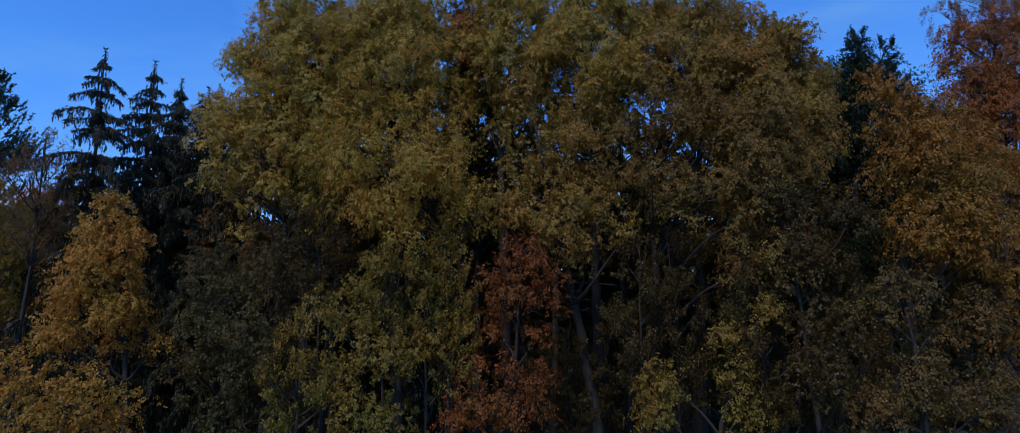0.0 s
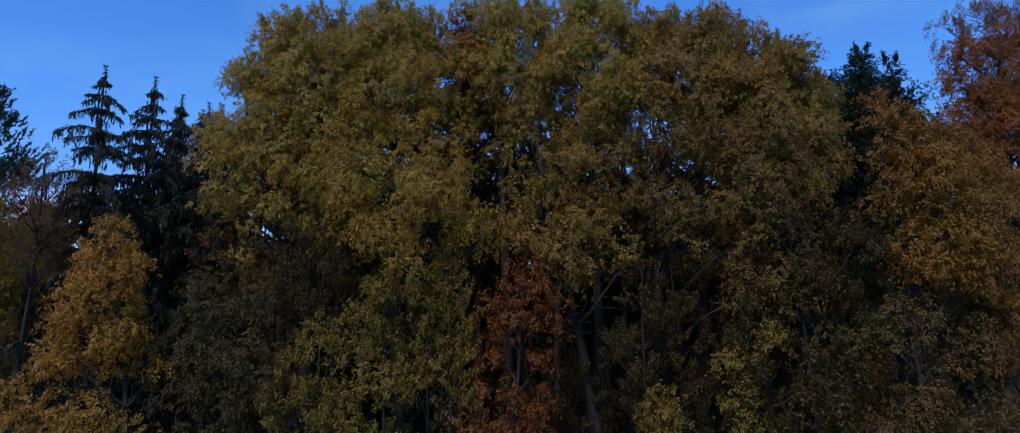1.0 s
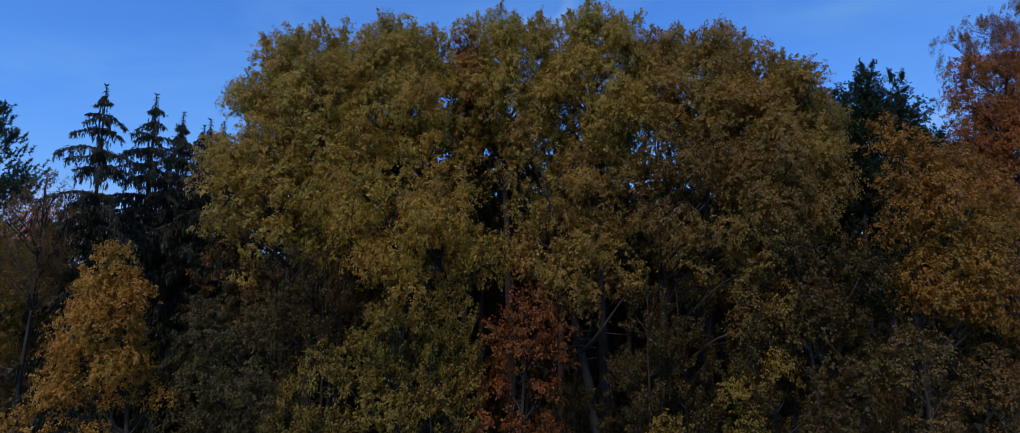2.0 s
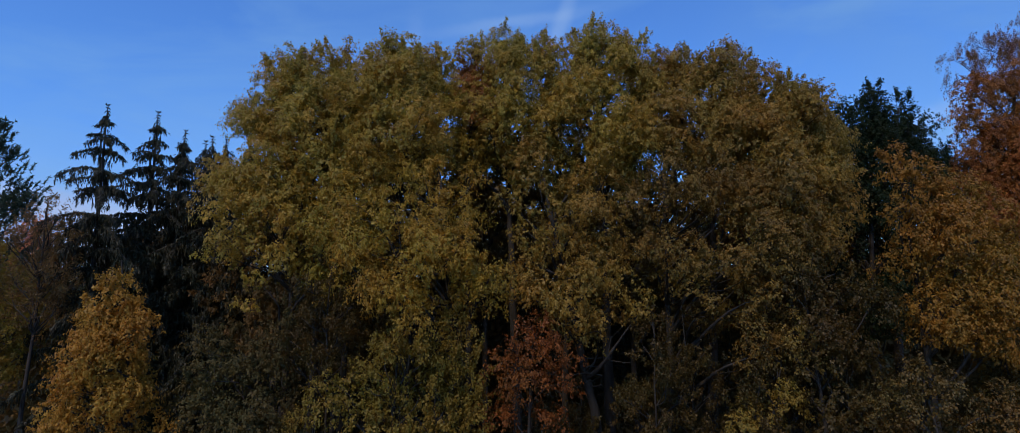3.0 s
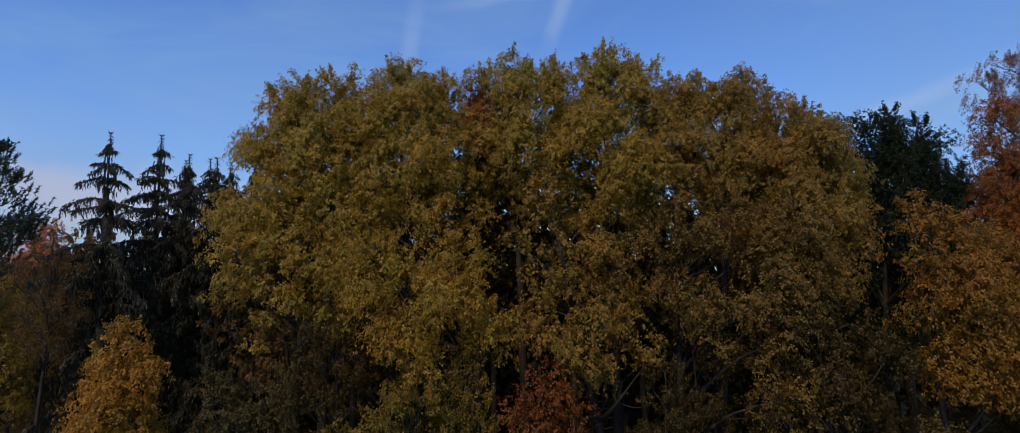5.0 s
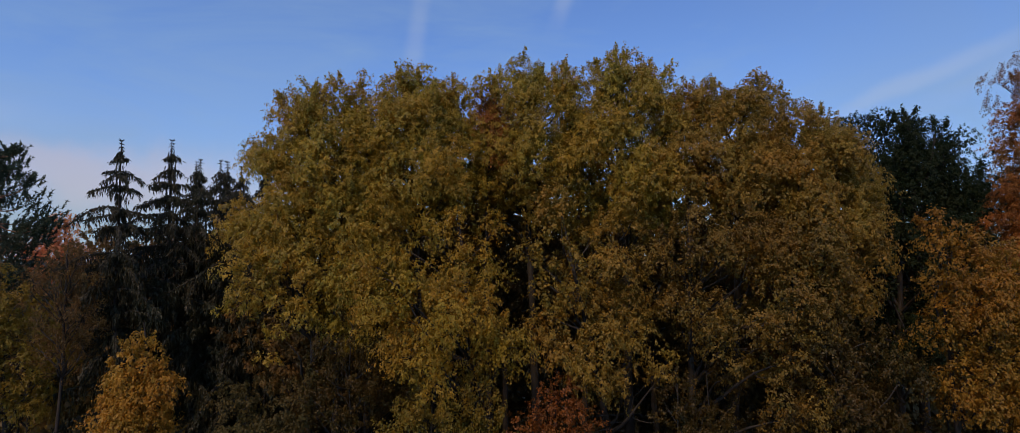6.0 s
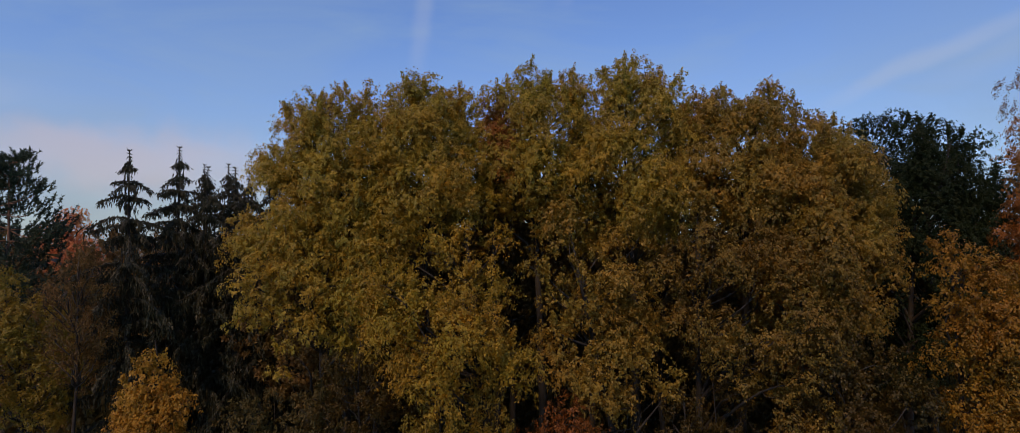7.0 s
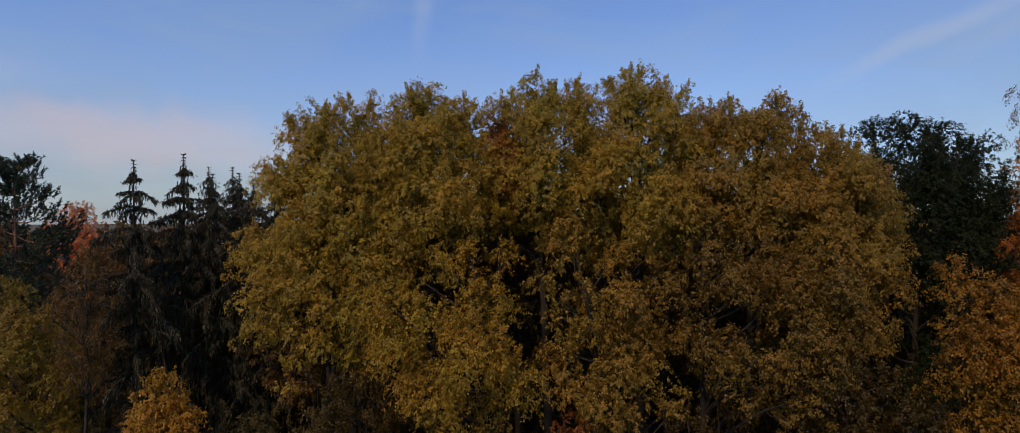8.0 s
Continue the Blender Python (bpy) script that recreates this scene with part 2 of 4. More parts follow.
CHERRY = leaf_material("cherry_leaves", [(0.08, 0.036, 0.013), (0.20, 0.078, 0.02), (0.31, 0.115, 0.026), (0.42, 0.175, 0.04)])
DEAD_RED = leaf_material("brown_red_leaves", [(0.11, 0.058, 0.02), (0.23, 0.11, 0.032), (0.33, 0.15, 0.04)])
THIN_BROWN = leaf_material("thin_brown_leaves", [(0.09, 0.062, 0.024), (0.18, 0.115, 0.038), (0.28, 0.165, 0.05)])
OAK_GREEN = leaf_material("dark_green_leaves", [(0.014, 0.026, 0.012), (0.022, 0.038, 0.015), (0.032, 0.048, 0.019)], rough=0.55, sheen=0.12)
NEEDLES = leaf_material("spruce_needles", [(0.016, 0.022, 0.013), (0.03, 0.034, 0.018), (0.05, 0.044, 0.022)], see_through=0.08, rough=0.5, sheen=0.2)
PINE_NEEDLES = leaf_material("pine_needles", [(0.022, 0.04, 0.026), (0.035, 0.06, 0.034), (0.05, 0.075, 0.04)], see_through=0.08, rough=0.5, sheen=0.2)
FAR_LEAVES = leaf_material("far_wood_leaves", [(0.03, 0.04, 0.02), (0.06, 0.055, 0.025), (0.12, 0.08, 0.03), (0.20, 0.09, 0.03)], patch=0.12)
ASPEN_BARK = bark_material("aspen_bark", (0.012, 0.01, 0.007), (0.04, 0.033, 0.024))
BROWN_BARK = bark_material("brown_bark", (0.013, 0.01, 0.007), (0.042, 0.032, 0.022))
PINE_BARK = bark_material("pine_bark", (0.05, 0.03, 0.02), (0.26, 0.13, 0.07))
LITTER = ground_material()


# ---- mesh helpers ----
def mesh_object(name, verts, quads, material, parent=None, label="", smooth=False):
    """One mesh of faces with equal numbers of sides under a thing."""
    me = bpy.data.meshes.new(name)
    verts, quads = np.asarray(verts, np.float32), np.asarray(quads, np.int32)
    me.vertices.add(len(verts))
    me.vertices.foreach_set("co", verts.ravel())
    me.loops.add(quads.size)
    me.loops.foreach_set("vertex_index", quads.ravel())
    me.polygons.add(len(quads))
    me.polygons.foreach_set("loop_start", np.arange(0, quads.size, quads.shape[1], dtype=np.int32))
    me.polygons.foreach_set("use_smooth", np.full(len(quads), smooth))
    me.update(calc_edges=True)
    me.validate()
    me.materials.append(material)
    ob = new(name, me)
    ob.parent = parent
    return tagged(ob, label)


def unit(v):
    return v / np.maximum(np.linalg.norm(v, axis=-1, keepdims=True), 1e-9)


def leaf_blades(places, rng, length, width, hang=0.7, outward=None, corners=4, stray=0.7, facing=None):
    """A pointed blade at each place, hanging a little, of varied size: lozenge or broad-based."""
    n = len(places)
    axis = rng.normal(size=(n, 3)) * stray
    axis[:, 2] -= hang
    if outward is not None:
        axis += outward
    axis = unit(axis)
    face = rng.normal(size=(n, 3))
    if facing is not None:   # blades turn their faces to the light outside the crown
        face = unit(facing + face * 0.42)
        axis = unit(axis - 0.75 * face * np.sum(axis * face, axis=1, keepdims=True))
    side = unit(np.cross(axis, face))
    size = rng.uniform(0.7, 1.25, (n, 1))
    a, s = axis * length * size, side * width * size * 0.5
    fold = np.cross(axis, side) * width * size * 0.16
    if corners == 3:
        verts = np.stack([places + s * 1.1, places + a, places - s * 1.1 + fold], 1).reshape(-1, 3)
        return verts, np.arange(3 * n).reshape(-1, 3)
    verts = np.stack([places, places + a * 0.42 + s + fold, places + a, places + a * 0.42 - s + fold], 1).reshape(-1, 3)
    return verts, np.arange(4 * n).reshape(-1, 4)


def tube(points, radii, sides=6):
    """A tapered tube along points."""
    points, radii = np.asarray(points, float), np.asarray(radii, float)
    along = unit(np.gradient(points, axis=0))
    ref = np.where(np.abs(along[:, 2:3]) > 0.9, np.array([[1.0, 0, 0]]), np.array([[0, 0, 1.0]]))
    u = unit(np.cross(along, ref))
    v = np.cross(along, u)
    turn = np.arange(sides) * 2 * math.pi / sides
    ring = points[:, None] + radii[:, None, None] * (np.cos(turn)[None, :, None] * u[:, None] + np.sin(turn)[None, :, None] * v[:, None])
    k, j = np.meshgrid(np.arange(len(points) - 1), np.arange(sides), indexing="ij")
    q = np.stack([k * sides + j, k * sides + (j + 1) % sides, (k + 1) * sides + (j + 1) % sides, (k + 1) * sides + j], -1).reshape(-1, 4)
    return ring.reshape(-1, 3), q


def joined(pieces):
    verts, quads, at = [], [], 0
    for v, q in pieces:
        verts.append(v)
        quads.append(np.asarray(q) + at)
        at += len(v)
    return np.concatenate(verts), np.concatenate(quads)


def bent(a, b, rng, wobble, steps=6, sag=0.0):
    """Points from a to b with an irregular bend."""
    a, b = np.asarray(a, float), np.asarray(b, float)
    t = np.linspace(0, 1, steps)[:, None]
    off = rng.normal(size=(2, 3)) * wobble * np.linalg.norm(b - a)
    p = a + (b - a) * t + np.sin(t * math.pi) * off[0] + np.sin(2 * t * math.pi) * off[1] * 0.5
    p[:, 2] += (np.sin(t * math.pi) * sag)[:, 0]
    return p


def thing(name, x, y, label, category, group=""):
    ob = new(name)
    ob.location = (x, y, 0)
    ob.empty_display_size = 0.3
    return tagged(ob, label, category, group)


def spray(at, way, size, amount, rng, spots, slim=0.62):
    """The leaf-bearing end of a branch: a tapering tuft along its way."""
    u = rng.uniform(-0.75, 1.0, (amount, 1))
    girth = size * slim * np.sqrt(np.clip(1 - np.abs(u) ** 2.2, 0.04, 1))
    off = unit(rng.normal(size=(amount, 3))) * rng.uniform(0, 1, (amount, 1)) ** 0.5
    spots.append((at + way * u * size + off * girth, np.tile(way * 0.3, (amount, 1)), off))


def leafy_shoot(at, way, length, amount, rng, spots):
    """One thin shoot that stands out of the crown, with leaves along it, closer towards its tip."""
    t = rng.uniform(0, 1, (amount, 1)) ** 0.8
    girth = 0.05 + 0.1 * length * np.sin(np.clip(t, 0, 1) * math.pi) ** 0.7
    off = unit(rng.normal(size=(amount, 3)))
    spots.append((at + way * t * length + off * girth * rng.uniform(0.2, 1, (amount, 1)), np.tile(way * 0.2, (amount, 1)), off))


def leaf_layer(c, size, out, amount, rng, spots, rise=0.5, shoot=0.16, each=9):
    """A bough's end: an arched layer of short shoots, upright in its middle and hanging at its rim, open beneath."""
    level = out * np.array([1.0, 1.0, 0.0]) + rng.normal(size=3) * np.array([0.15, 0.15, 0.0])
    level = unit(level)
    across = np.array([-level[1], level[0], 0.0])
    many = max(3, amount // each)
    turn, far = rng.uniform(0, 2 * math.pi, many), np.sqrt(rng.uniform(0, 1, many))
    ragged = 1 + 0.22 * np.sin(turn * 3 + rng.uniform(0, 6)) + 0.16 * np.sin(turn * 5 + rng.uniform(0, 6))
    a, b = far * np.cos(turn) * ragged, far * np.sin(turn) * ragged
    knolls = rng.uniform(-0.8, 0.8, (5, 2))
    knoll = np.max(np.exp(-((a[:, None] - knolls[:, 0]) ** 2 + (b[:, None] - knolls[:, 1]) ** 2) * 9), axis=1)
    arch = 0.6 - 1.15 * far ** 2 - 0.2 * a * (1 - rise) + 0.35 * knoll + rng.normal(size=many) * 0.05
    base = c + size * (1.12 * a[:, None] * level + 0.9 * b[:, None] * across + arch[:, None] * np.array([0, 0, 1.0]))
    way = a[:, None] * level * 0.9 + b[:, None] * across * 0.9 + (rise * (1 - far * 0.5) - 0.75 * far ** 2)[:, None] * np.array([0, 0, 1.0]) + rng.normal(size=(many, 3)) * 0.3
    way = unit(way) * (shoot * rng.uniform(0.55, 1.45, many))[:, None]
    t = rng.uniform(0, 1, (many, each, 1))
    p = base[:, None] + way[:, None] * t + rng.normal(size=(many, each, 3)) * 0.026
    p[..., 2] -= (t[..., 0] ** 2) * shoot * 0.45 * far[:, None]
    face = unit(unit(base - c) + out * 0.35 + np.array([0, 0, 0.15]))
    spots.append((p.reshape(-1, 3), np.repeat(way / shoot * 0.35, each, axis=0), np.repeat(face, each, axis=0)))


PLANS, ALL_LOBES = [], []
GAPS = [   # dark hollows between the crowns, from the front of the stand to its back: x, z, half width, half height
    (-0.6, 7.4, 0.42, 0.6), (-7.4, 10.1, 0.55, 0.38),
    (2.8, 6.55, 0.35, 0.5), (-3.9, 6.4, 0.3, 0.4), (2.6, 5.0, 0.4, 0.5), (1.5, 4.2, 0.45, 0.9), (4.1, 7.7, 0.5, 0.4), (4.6, 7.3, 0.36, 0.3),
    (5.9, 8.0, 0.3, 0.22), (6.6, 6.65, 0.32, 0.45), (-5.9, 6.0, 0.35, 0.4), (-4.8, 5.5, 0.45, 0.4), (3.6, 5.7, 0.3, 0.35), (-2.0, 4.3, 0.3, 0.35)]


def hollow(x, z, slack=1.0):
    return any(((x - gx) / gw) ** 2 + ((z - gz) / gh) ** 2 < slack for gx, gz, gw, gh in GAPS)


def leafy_tree(name, label, base, lobes, leaves, bark=None, seed=1, mass=None, **more):
    """Notes a broad-leaved tree, whose crown is made of parts (x, y, z, radius), to be grown once all its neighbours are known."""
    rng = np.random.default_rng(seed)
    if mass:   # the body of the crown: smaller parts spread over an egg shape
        mx, my, mz, rx, ry, rz, many, size = mass
        many, size = int(many * 1.9), size * 0.71
        turn = np.arange(many) * 2.39996 + rng.uniform(0, 6)
        up = np.linspace(-0.85, 0.9, many)
        ring = np.sqrt(1 - up ** 2)
        egg = np.column_stack([mx + rx * 0.8 * ring * np.cos(turn), my + ry * 0.8 * ring * np.sin(turn), mz + rz * 0.8 * up])
        egg += rng.normal(size=egg.shape) * 0.16
        lobes = list(lobes) + [(*p, size * rng.uniform(0.8, 1.15)) for p in egg]
    if not more.get("thin"):
        ALL_LOBES.extend(lobes)
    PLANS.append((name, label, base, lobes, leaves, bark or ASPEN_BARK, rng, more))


def grow(name, label, base, lobes, leaves, bark, rng, leaf=0.056, clump=0.2, per_clump=72, clumps=112, stem=0.12, top=None, group="", category="tree", fork=0.25, twigs=True, loose=0.1, corners=4, airy=-0.2, weep=0.0, thin=False, dense=1.0, bough=0.34, rise=0.45, packed=2.2, filling=380, back=0.25, sprig=0.3, shoot=0.12, pockets=-0.36, inner=1.3, merge=0.66):
    """A broad-leaved tree: a tapered trunk, a limb into each part of the crown, twigs, and leaves in bunches at their ends."""
    bx, by = base
    tree = thing(name, bx, by, label, category, group)
    origin = np.array([bx, by, 0.0])
    lobes = [(np.array(l[:3]) - origin, l[3] * 0.95) for l in lobes]
    middle = np.mean([c for c, r in lobes], axis=0)
    head = max(lobes, key=lambda l: l[0][2])
    tip = head[0] + np.array([0, 0, head[1] * 0.3]) if top is None else np.array(top) - origin
    low = np.array([0.0, 0.0, -0.15])
    knee = np.array([tip[0] * fork, tip[1] * fork, tip[2] * 0.5])
    t = np.linspace(0, 1, 14)[:, None]
    spine = (1 - t) ** 2 * low + 2 * t * (1 - t) * knee + t ** 2 * tip
    spine += np.cumsum(rng.normal(size=spine.shape) * 0.03, 0) * np.sin(t * math.pi)
    width = stem * (1 - 0.9 * t[:, 0]) + 0.008
    width[0] *= 1.5
    v, q = tube(spine, width, 10)
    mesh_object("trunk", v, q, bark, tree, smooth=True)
    tw, spots, core = [], [], []
    for c, r in lobes:
        start = min(max(c[2] - r * 1.4 - 0.25 * np.linalg.norm((c - tip)[:2]), 0.25 * tip[2]), tip[2] * 0.85)
        i = int(np.argmin(np.abs(spine[:, 2] - start)))
        path = bent(spine[i], c, rng, 0.07, 7)
        thick = min(width[i] * 0.7, 0.018 + 0.02 * np.linalg.norm(c - spine[i]))
        v, q = tube(path, np.linspace(thick, 0.01, 7), 6)
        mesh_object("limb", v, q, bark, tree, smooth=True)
        if thin:
            open_crown(c, r, path, origin, rng, spots, tw, clump, per_clump, clumps, airy, weep, twigs)
        else:
            full_crown(c, r, path, origin, middle, rng, spots, core, tw, leaf, airy, dense, bough, rise, packed, filling, back, shoot, pockets, merge)
        # thin shoots that stand out of the outline
        many = max(2, int(clumps * r * r * loose * 0.6))
        d = unit(rng.normal(size=(many, 3)) + np.array([0, 0, 0.9 - 0.6 * weep]))
        for k in range(many):
            way = unit(d[k] * 0.5 + np.array([0, 0, 0.9 - 3.2 * weep]) + rng.normal(size=3) * 0.15)
            long = sprig * rng.uniform(0.5, 1.2) * (1 + weep)
            at = c + d[k] * r * rng.uniform(0.7, 0.92)
            for side in range(1 if long < 0.3 else 5):   # a leader with shorter shoots about it
                tilt = unit(way + rng.normal(size=3) * (0.0 if side == 0 else 0.28))
                leafy_shoot(at + way * long * (0.0 if side == 0 else rng.uniform(-0.3, 0.3)), tilt, long * (1.0 if side == 0 else 0.7), int(per_clump * 0.5), rng, spots)
    if tw:
        v, q = joined(tw)
        tagged(mesh_object("twigwork", v, q, bark, tree), kind="stuff")
    places, ways, faces = (np.concatenate(x) for x in zip(*spots))
    v, q = leaf_blades(places, rng, leaf, leaf * 0.68, 1.0, ways, corners=corners, stray=0.55, facing=faces)
    if core:
        v, q = joined([(v, q), leaf_blades(np.concatenate([x[0] for x in core]), rng, leaf * inner, leaf * inner * 0.9, corners=corners, stray=1.0)])
    tagged(mesh_object("crown", v, q, leaves, tree), kind="stuff")
    return tree


def full_crown(c, r, path, origin, middle, rng, spots, core, tw, leaf, airy, dense, bough, rise, packed, filling, back, shoot, pockets, merge):
    """Bunches of leaves over one part of a dense crown; none where a neighbouring part shades them out."""
    size = min(bough, r * 0.55)
    many = max(4, int(packed * (r / size) ** 2))
    turn = np.arange(many) * 2.39996 + rng.uniform(0, 6)
    up = np.linspace(-0.7, 0.95, many)
    ring = np.sqrt(1 - up ** 2)
    others = LOBES[np.linalg.norm(LOBES[:, :3] - (c + origin), axis=1) > 1e-3]
    for d in np.column_stack([ring * np.cos(turn), ring * np.sin(turn), up]):
        p = c + (d + rng.normal(size=3) * 0.14) * (r - size * 0.55)
        here = p + origin
        if hollow(here[0], here[2], 1.15) or noise.noise(Vector(here) * 0.75) < airy or noise.noise(Vector(here) * 1.7) < pockets or np.any(np.linalg.norm(others[:, :3] - here, axis=1) < others[:, 3] * merge):
            continue
        out = unit((p - middle) * np.array([1.0, 1.0, 0.6]) + (p - c) * 1.6)
        s = size * rng.uniform(0.6, 1.45)
        share = 1.0 if out[1] < 0.35 else back   # fewer leaves on the far (+y) side, to keep their count down
        leaf_layer(p, s, out, int(4.4 * dense * share * s * s / (leaf * leaf * 0.44)), rng, spots, rise + 0.6 * max(0.0, d[2]), shoot)
        if rng.uniform() < 0.55:
            tw.append(tube(bent(path[rng.integers(3, 7)], p, rng, 0.1, 4), np.linspace(0.012, 0.004, 4), 3))
    if not hollow(c[0] + origin[0], c[2] + origin[2], 1.6):
        spray(c, np.array([0, 0, 1.0]), r * 0.5, int(filling * r * r * dense), rng, core, 0.8)


def open_crown(c, r, path, origin, rng, spots, tw, clump, per_clump, clumps, airy, weep, twigs):
    """Loose sprays of leaves over one part of a thin crown."""
    count = max(6, int(clumps * r * r))
    d = unit(rng.normal(size=(count, 3)) + np.array([0, 0, 0.3]))
    rad = np.where(rng.uniform(size=(count, 1)) < 0.25, rng.uniform(0.15, 0.7, (count, 1)), rng.uniform(0.8, 1.05, (count, 1)))
    way = unit(d + np.array([0, 0, 0.8 - 2.6 * weep]) + rng.normal(size=(count, 3)) * 0.3)
    for k, p in enumerate(c + d * rad * r):
        if noise.noise(Vector(p + origin) * 0.75) < airy:
            continue
        size = clump * rng.uniform(0.6, 1.35)
        spray(p, way[k], size, int(per_clump * (size / clump) ** 2 * rng.uniform(0.75, 1.2)), rng, spots)
        if twigs and k % 5 == 0:
            tw.append(tube(bent(path[rng.integers(3, 7)], p + way[k] * size * 0.4, rng, 0.1, 4), np.linspace(0.012, 0.003, 4), 3))


def spruce(name, label, base, height, seed, spread=1.0, bare=0.1, gap=0.5, full=1.0, group="spruces behind the aspens"):
    """A spruce: a straight stem, arching boughs hung with combs of drooping twigs, a bare leader with short spikes."""
    rng = np.random.default_rng(seed)
    tree = thing(name, base[0], base[1], label, "spruce", group)
    zs = np.linspace(-0.15, height, 16)
    lean = np.cumsum(rng.normal(size=(16, 2)) * 0.012, 0)
    spine = np.column_stack([lean, zs])
    v, q = tube(spine, 0.011 * (height - zs) + 0.012, 8)
    mesh_object("trunk", v, q, BROWN_BARK, tree, smooth=True)
    wood, spots, ways = [], [], []
    z = height - 0.5
    while z > height * bare:
        down = height - z
        reach = min(0.28 + 0.62 * (down - 0.5), 0.17 * height) * spread
        many = rng.integers(5, 8)
        for k in range(many):
            turn = (k + rng.uniform(-0.35, 0.35)) * 2 * math.pi / many + z * 2.3
            length = reach * rng.uniform(0.4, 1.25)
            t = np.linspace(0, 1, 8)
            drop = length * (rng.uniform(0.02, 0.3) * t - rng.uniform(0.35, 0.6) * t ** 1.9) if down > 0.95 else -length * rng.uniform(0.5, 0.9) * t ** 1.3
            here = np.array([np.interp(z, zs, spine[:, 0]), np.interp(z, zs, spine[:, 1]), z + rng.normal() * 0.07])
            bough = here + np.column_stack([np.cos(turn) * length * t, np.sin(turn) * length * t, drop])
            wood.append(tube(bough, np.linspace(0.012 + 0.008 * length, 0.004, 8), 4))
            # needles on the bough itself
            thick = full * (1 + 0.14 * min(down, 5))
            n = int((30 + 110 * length) * thick)
            u = rng.uniform(0.05, 1.0, n)
            on = np.column_stack([np.interp(u, t, bough[:, i]) for i in range(3)])
            spots.append(on + rng.normal(size=(n, 3)) * np.array([0.035, 0.035, 0.025]))
            ways.append(np.tile([np.cos(turn) * 0.45, np.sin(turn) * 0.45, -0.55], (n, 1)))
            # a comb of twigs that hang from it on both sides
            for u in np.arange(0.06, 1.0, 0.045 / max(length * thick, 0.2)):
                long = (0.07 + 0.25 * min(1.0, down * 0.35) * math.sin(min(1.0, u * 1.25) * math.pi * 0.75)) * rng.uniform(0.45, 1.25)
                n = 2 + int(long / 0.04)
                f = (np.arange(n) + 0.3) / n
                side = rng.normal() * (0.03 + 0.13 * length * (1 - u))
                at = np.array([np.interp(u, t, bough[:, i]) for i in range(3)]) + np.array([-np.sin(turn), np.cos(turn), 0]) * side
                spots.append(at + np.column_stack([rng.normal(size=(n, 2)) * 0.012, -f * long]))
                ways.append(np.tile([0, 0, -0.9], (n, 1)))
        # short twigs that hang close about the stem
        for k in range(int(16 * full)):
            turn, off = rng.uniform(0, 2 * math.pi), rng.uniform(0.3, 1.0) * min(0.07 + 0.12 * down, 0.42)
            long = rng.uniform(0.1, 0.3)
            n = 2 + int(long / 0.04)
            here = np.array([np.interp(z, zs, spine[:, 0]) + off * math.cos(turn), np.interp(z, zs, spine[:, 1]) + off * math.sin(turn), z + rng.uniform(-0.25, 0.2) - off * 0.6])
            spots.append(here + np.column_stack([rng.normal(size=(n, 2)) * 0.01, -(np.arange(n) + 0.3) / n * long]))
            ways.append(np.tile([0, 0, -0.9], (n, 1)))
        z -= gap * rng.uniform(0.75, 1.25) * (0.5 + 0.5 * min(1.0, down / 2.0))
    top = np.append(spine[-1, :2], height)
    for down, spikes, lift in ((0.05, 9, 0.8), (0.12, 7, -0.2), (0.2, 7, -0.9), (0.28, 7, -1.1), (0.36, 9, -1.2), (0.45, 10, -1.3)):
        turn = rng.uniform(0, 2 * math.pi, spikes)
        spots.append(top - np.array([0, 0, down]) + 0.025 * np.column_stack([np.cos(turn), np.sin(turn), 0 * turn]))
        ways.append(np.column_stack([np.cos(turn), np.sin(turn), np.full(spikes, lift)]))
    v, q = joined(wood)
    tagged(mesh_object("branchwork", v, q, BROWN_BARK, tree), kind="stuff")
    v, q = leaf_blades(np.concatenate(spots), rng, 0.105, 0.03, 0.0, np.concatenate(ways), corners=3, stray=0.2)
    tagged(mesh_object("needles", v, q, NEEDLES, tree), kind="stuff")
    return tree


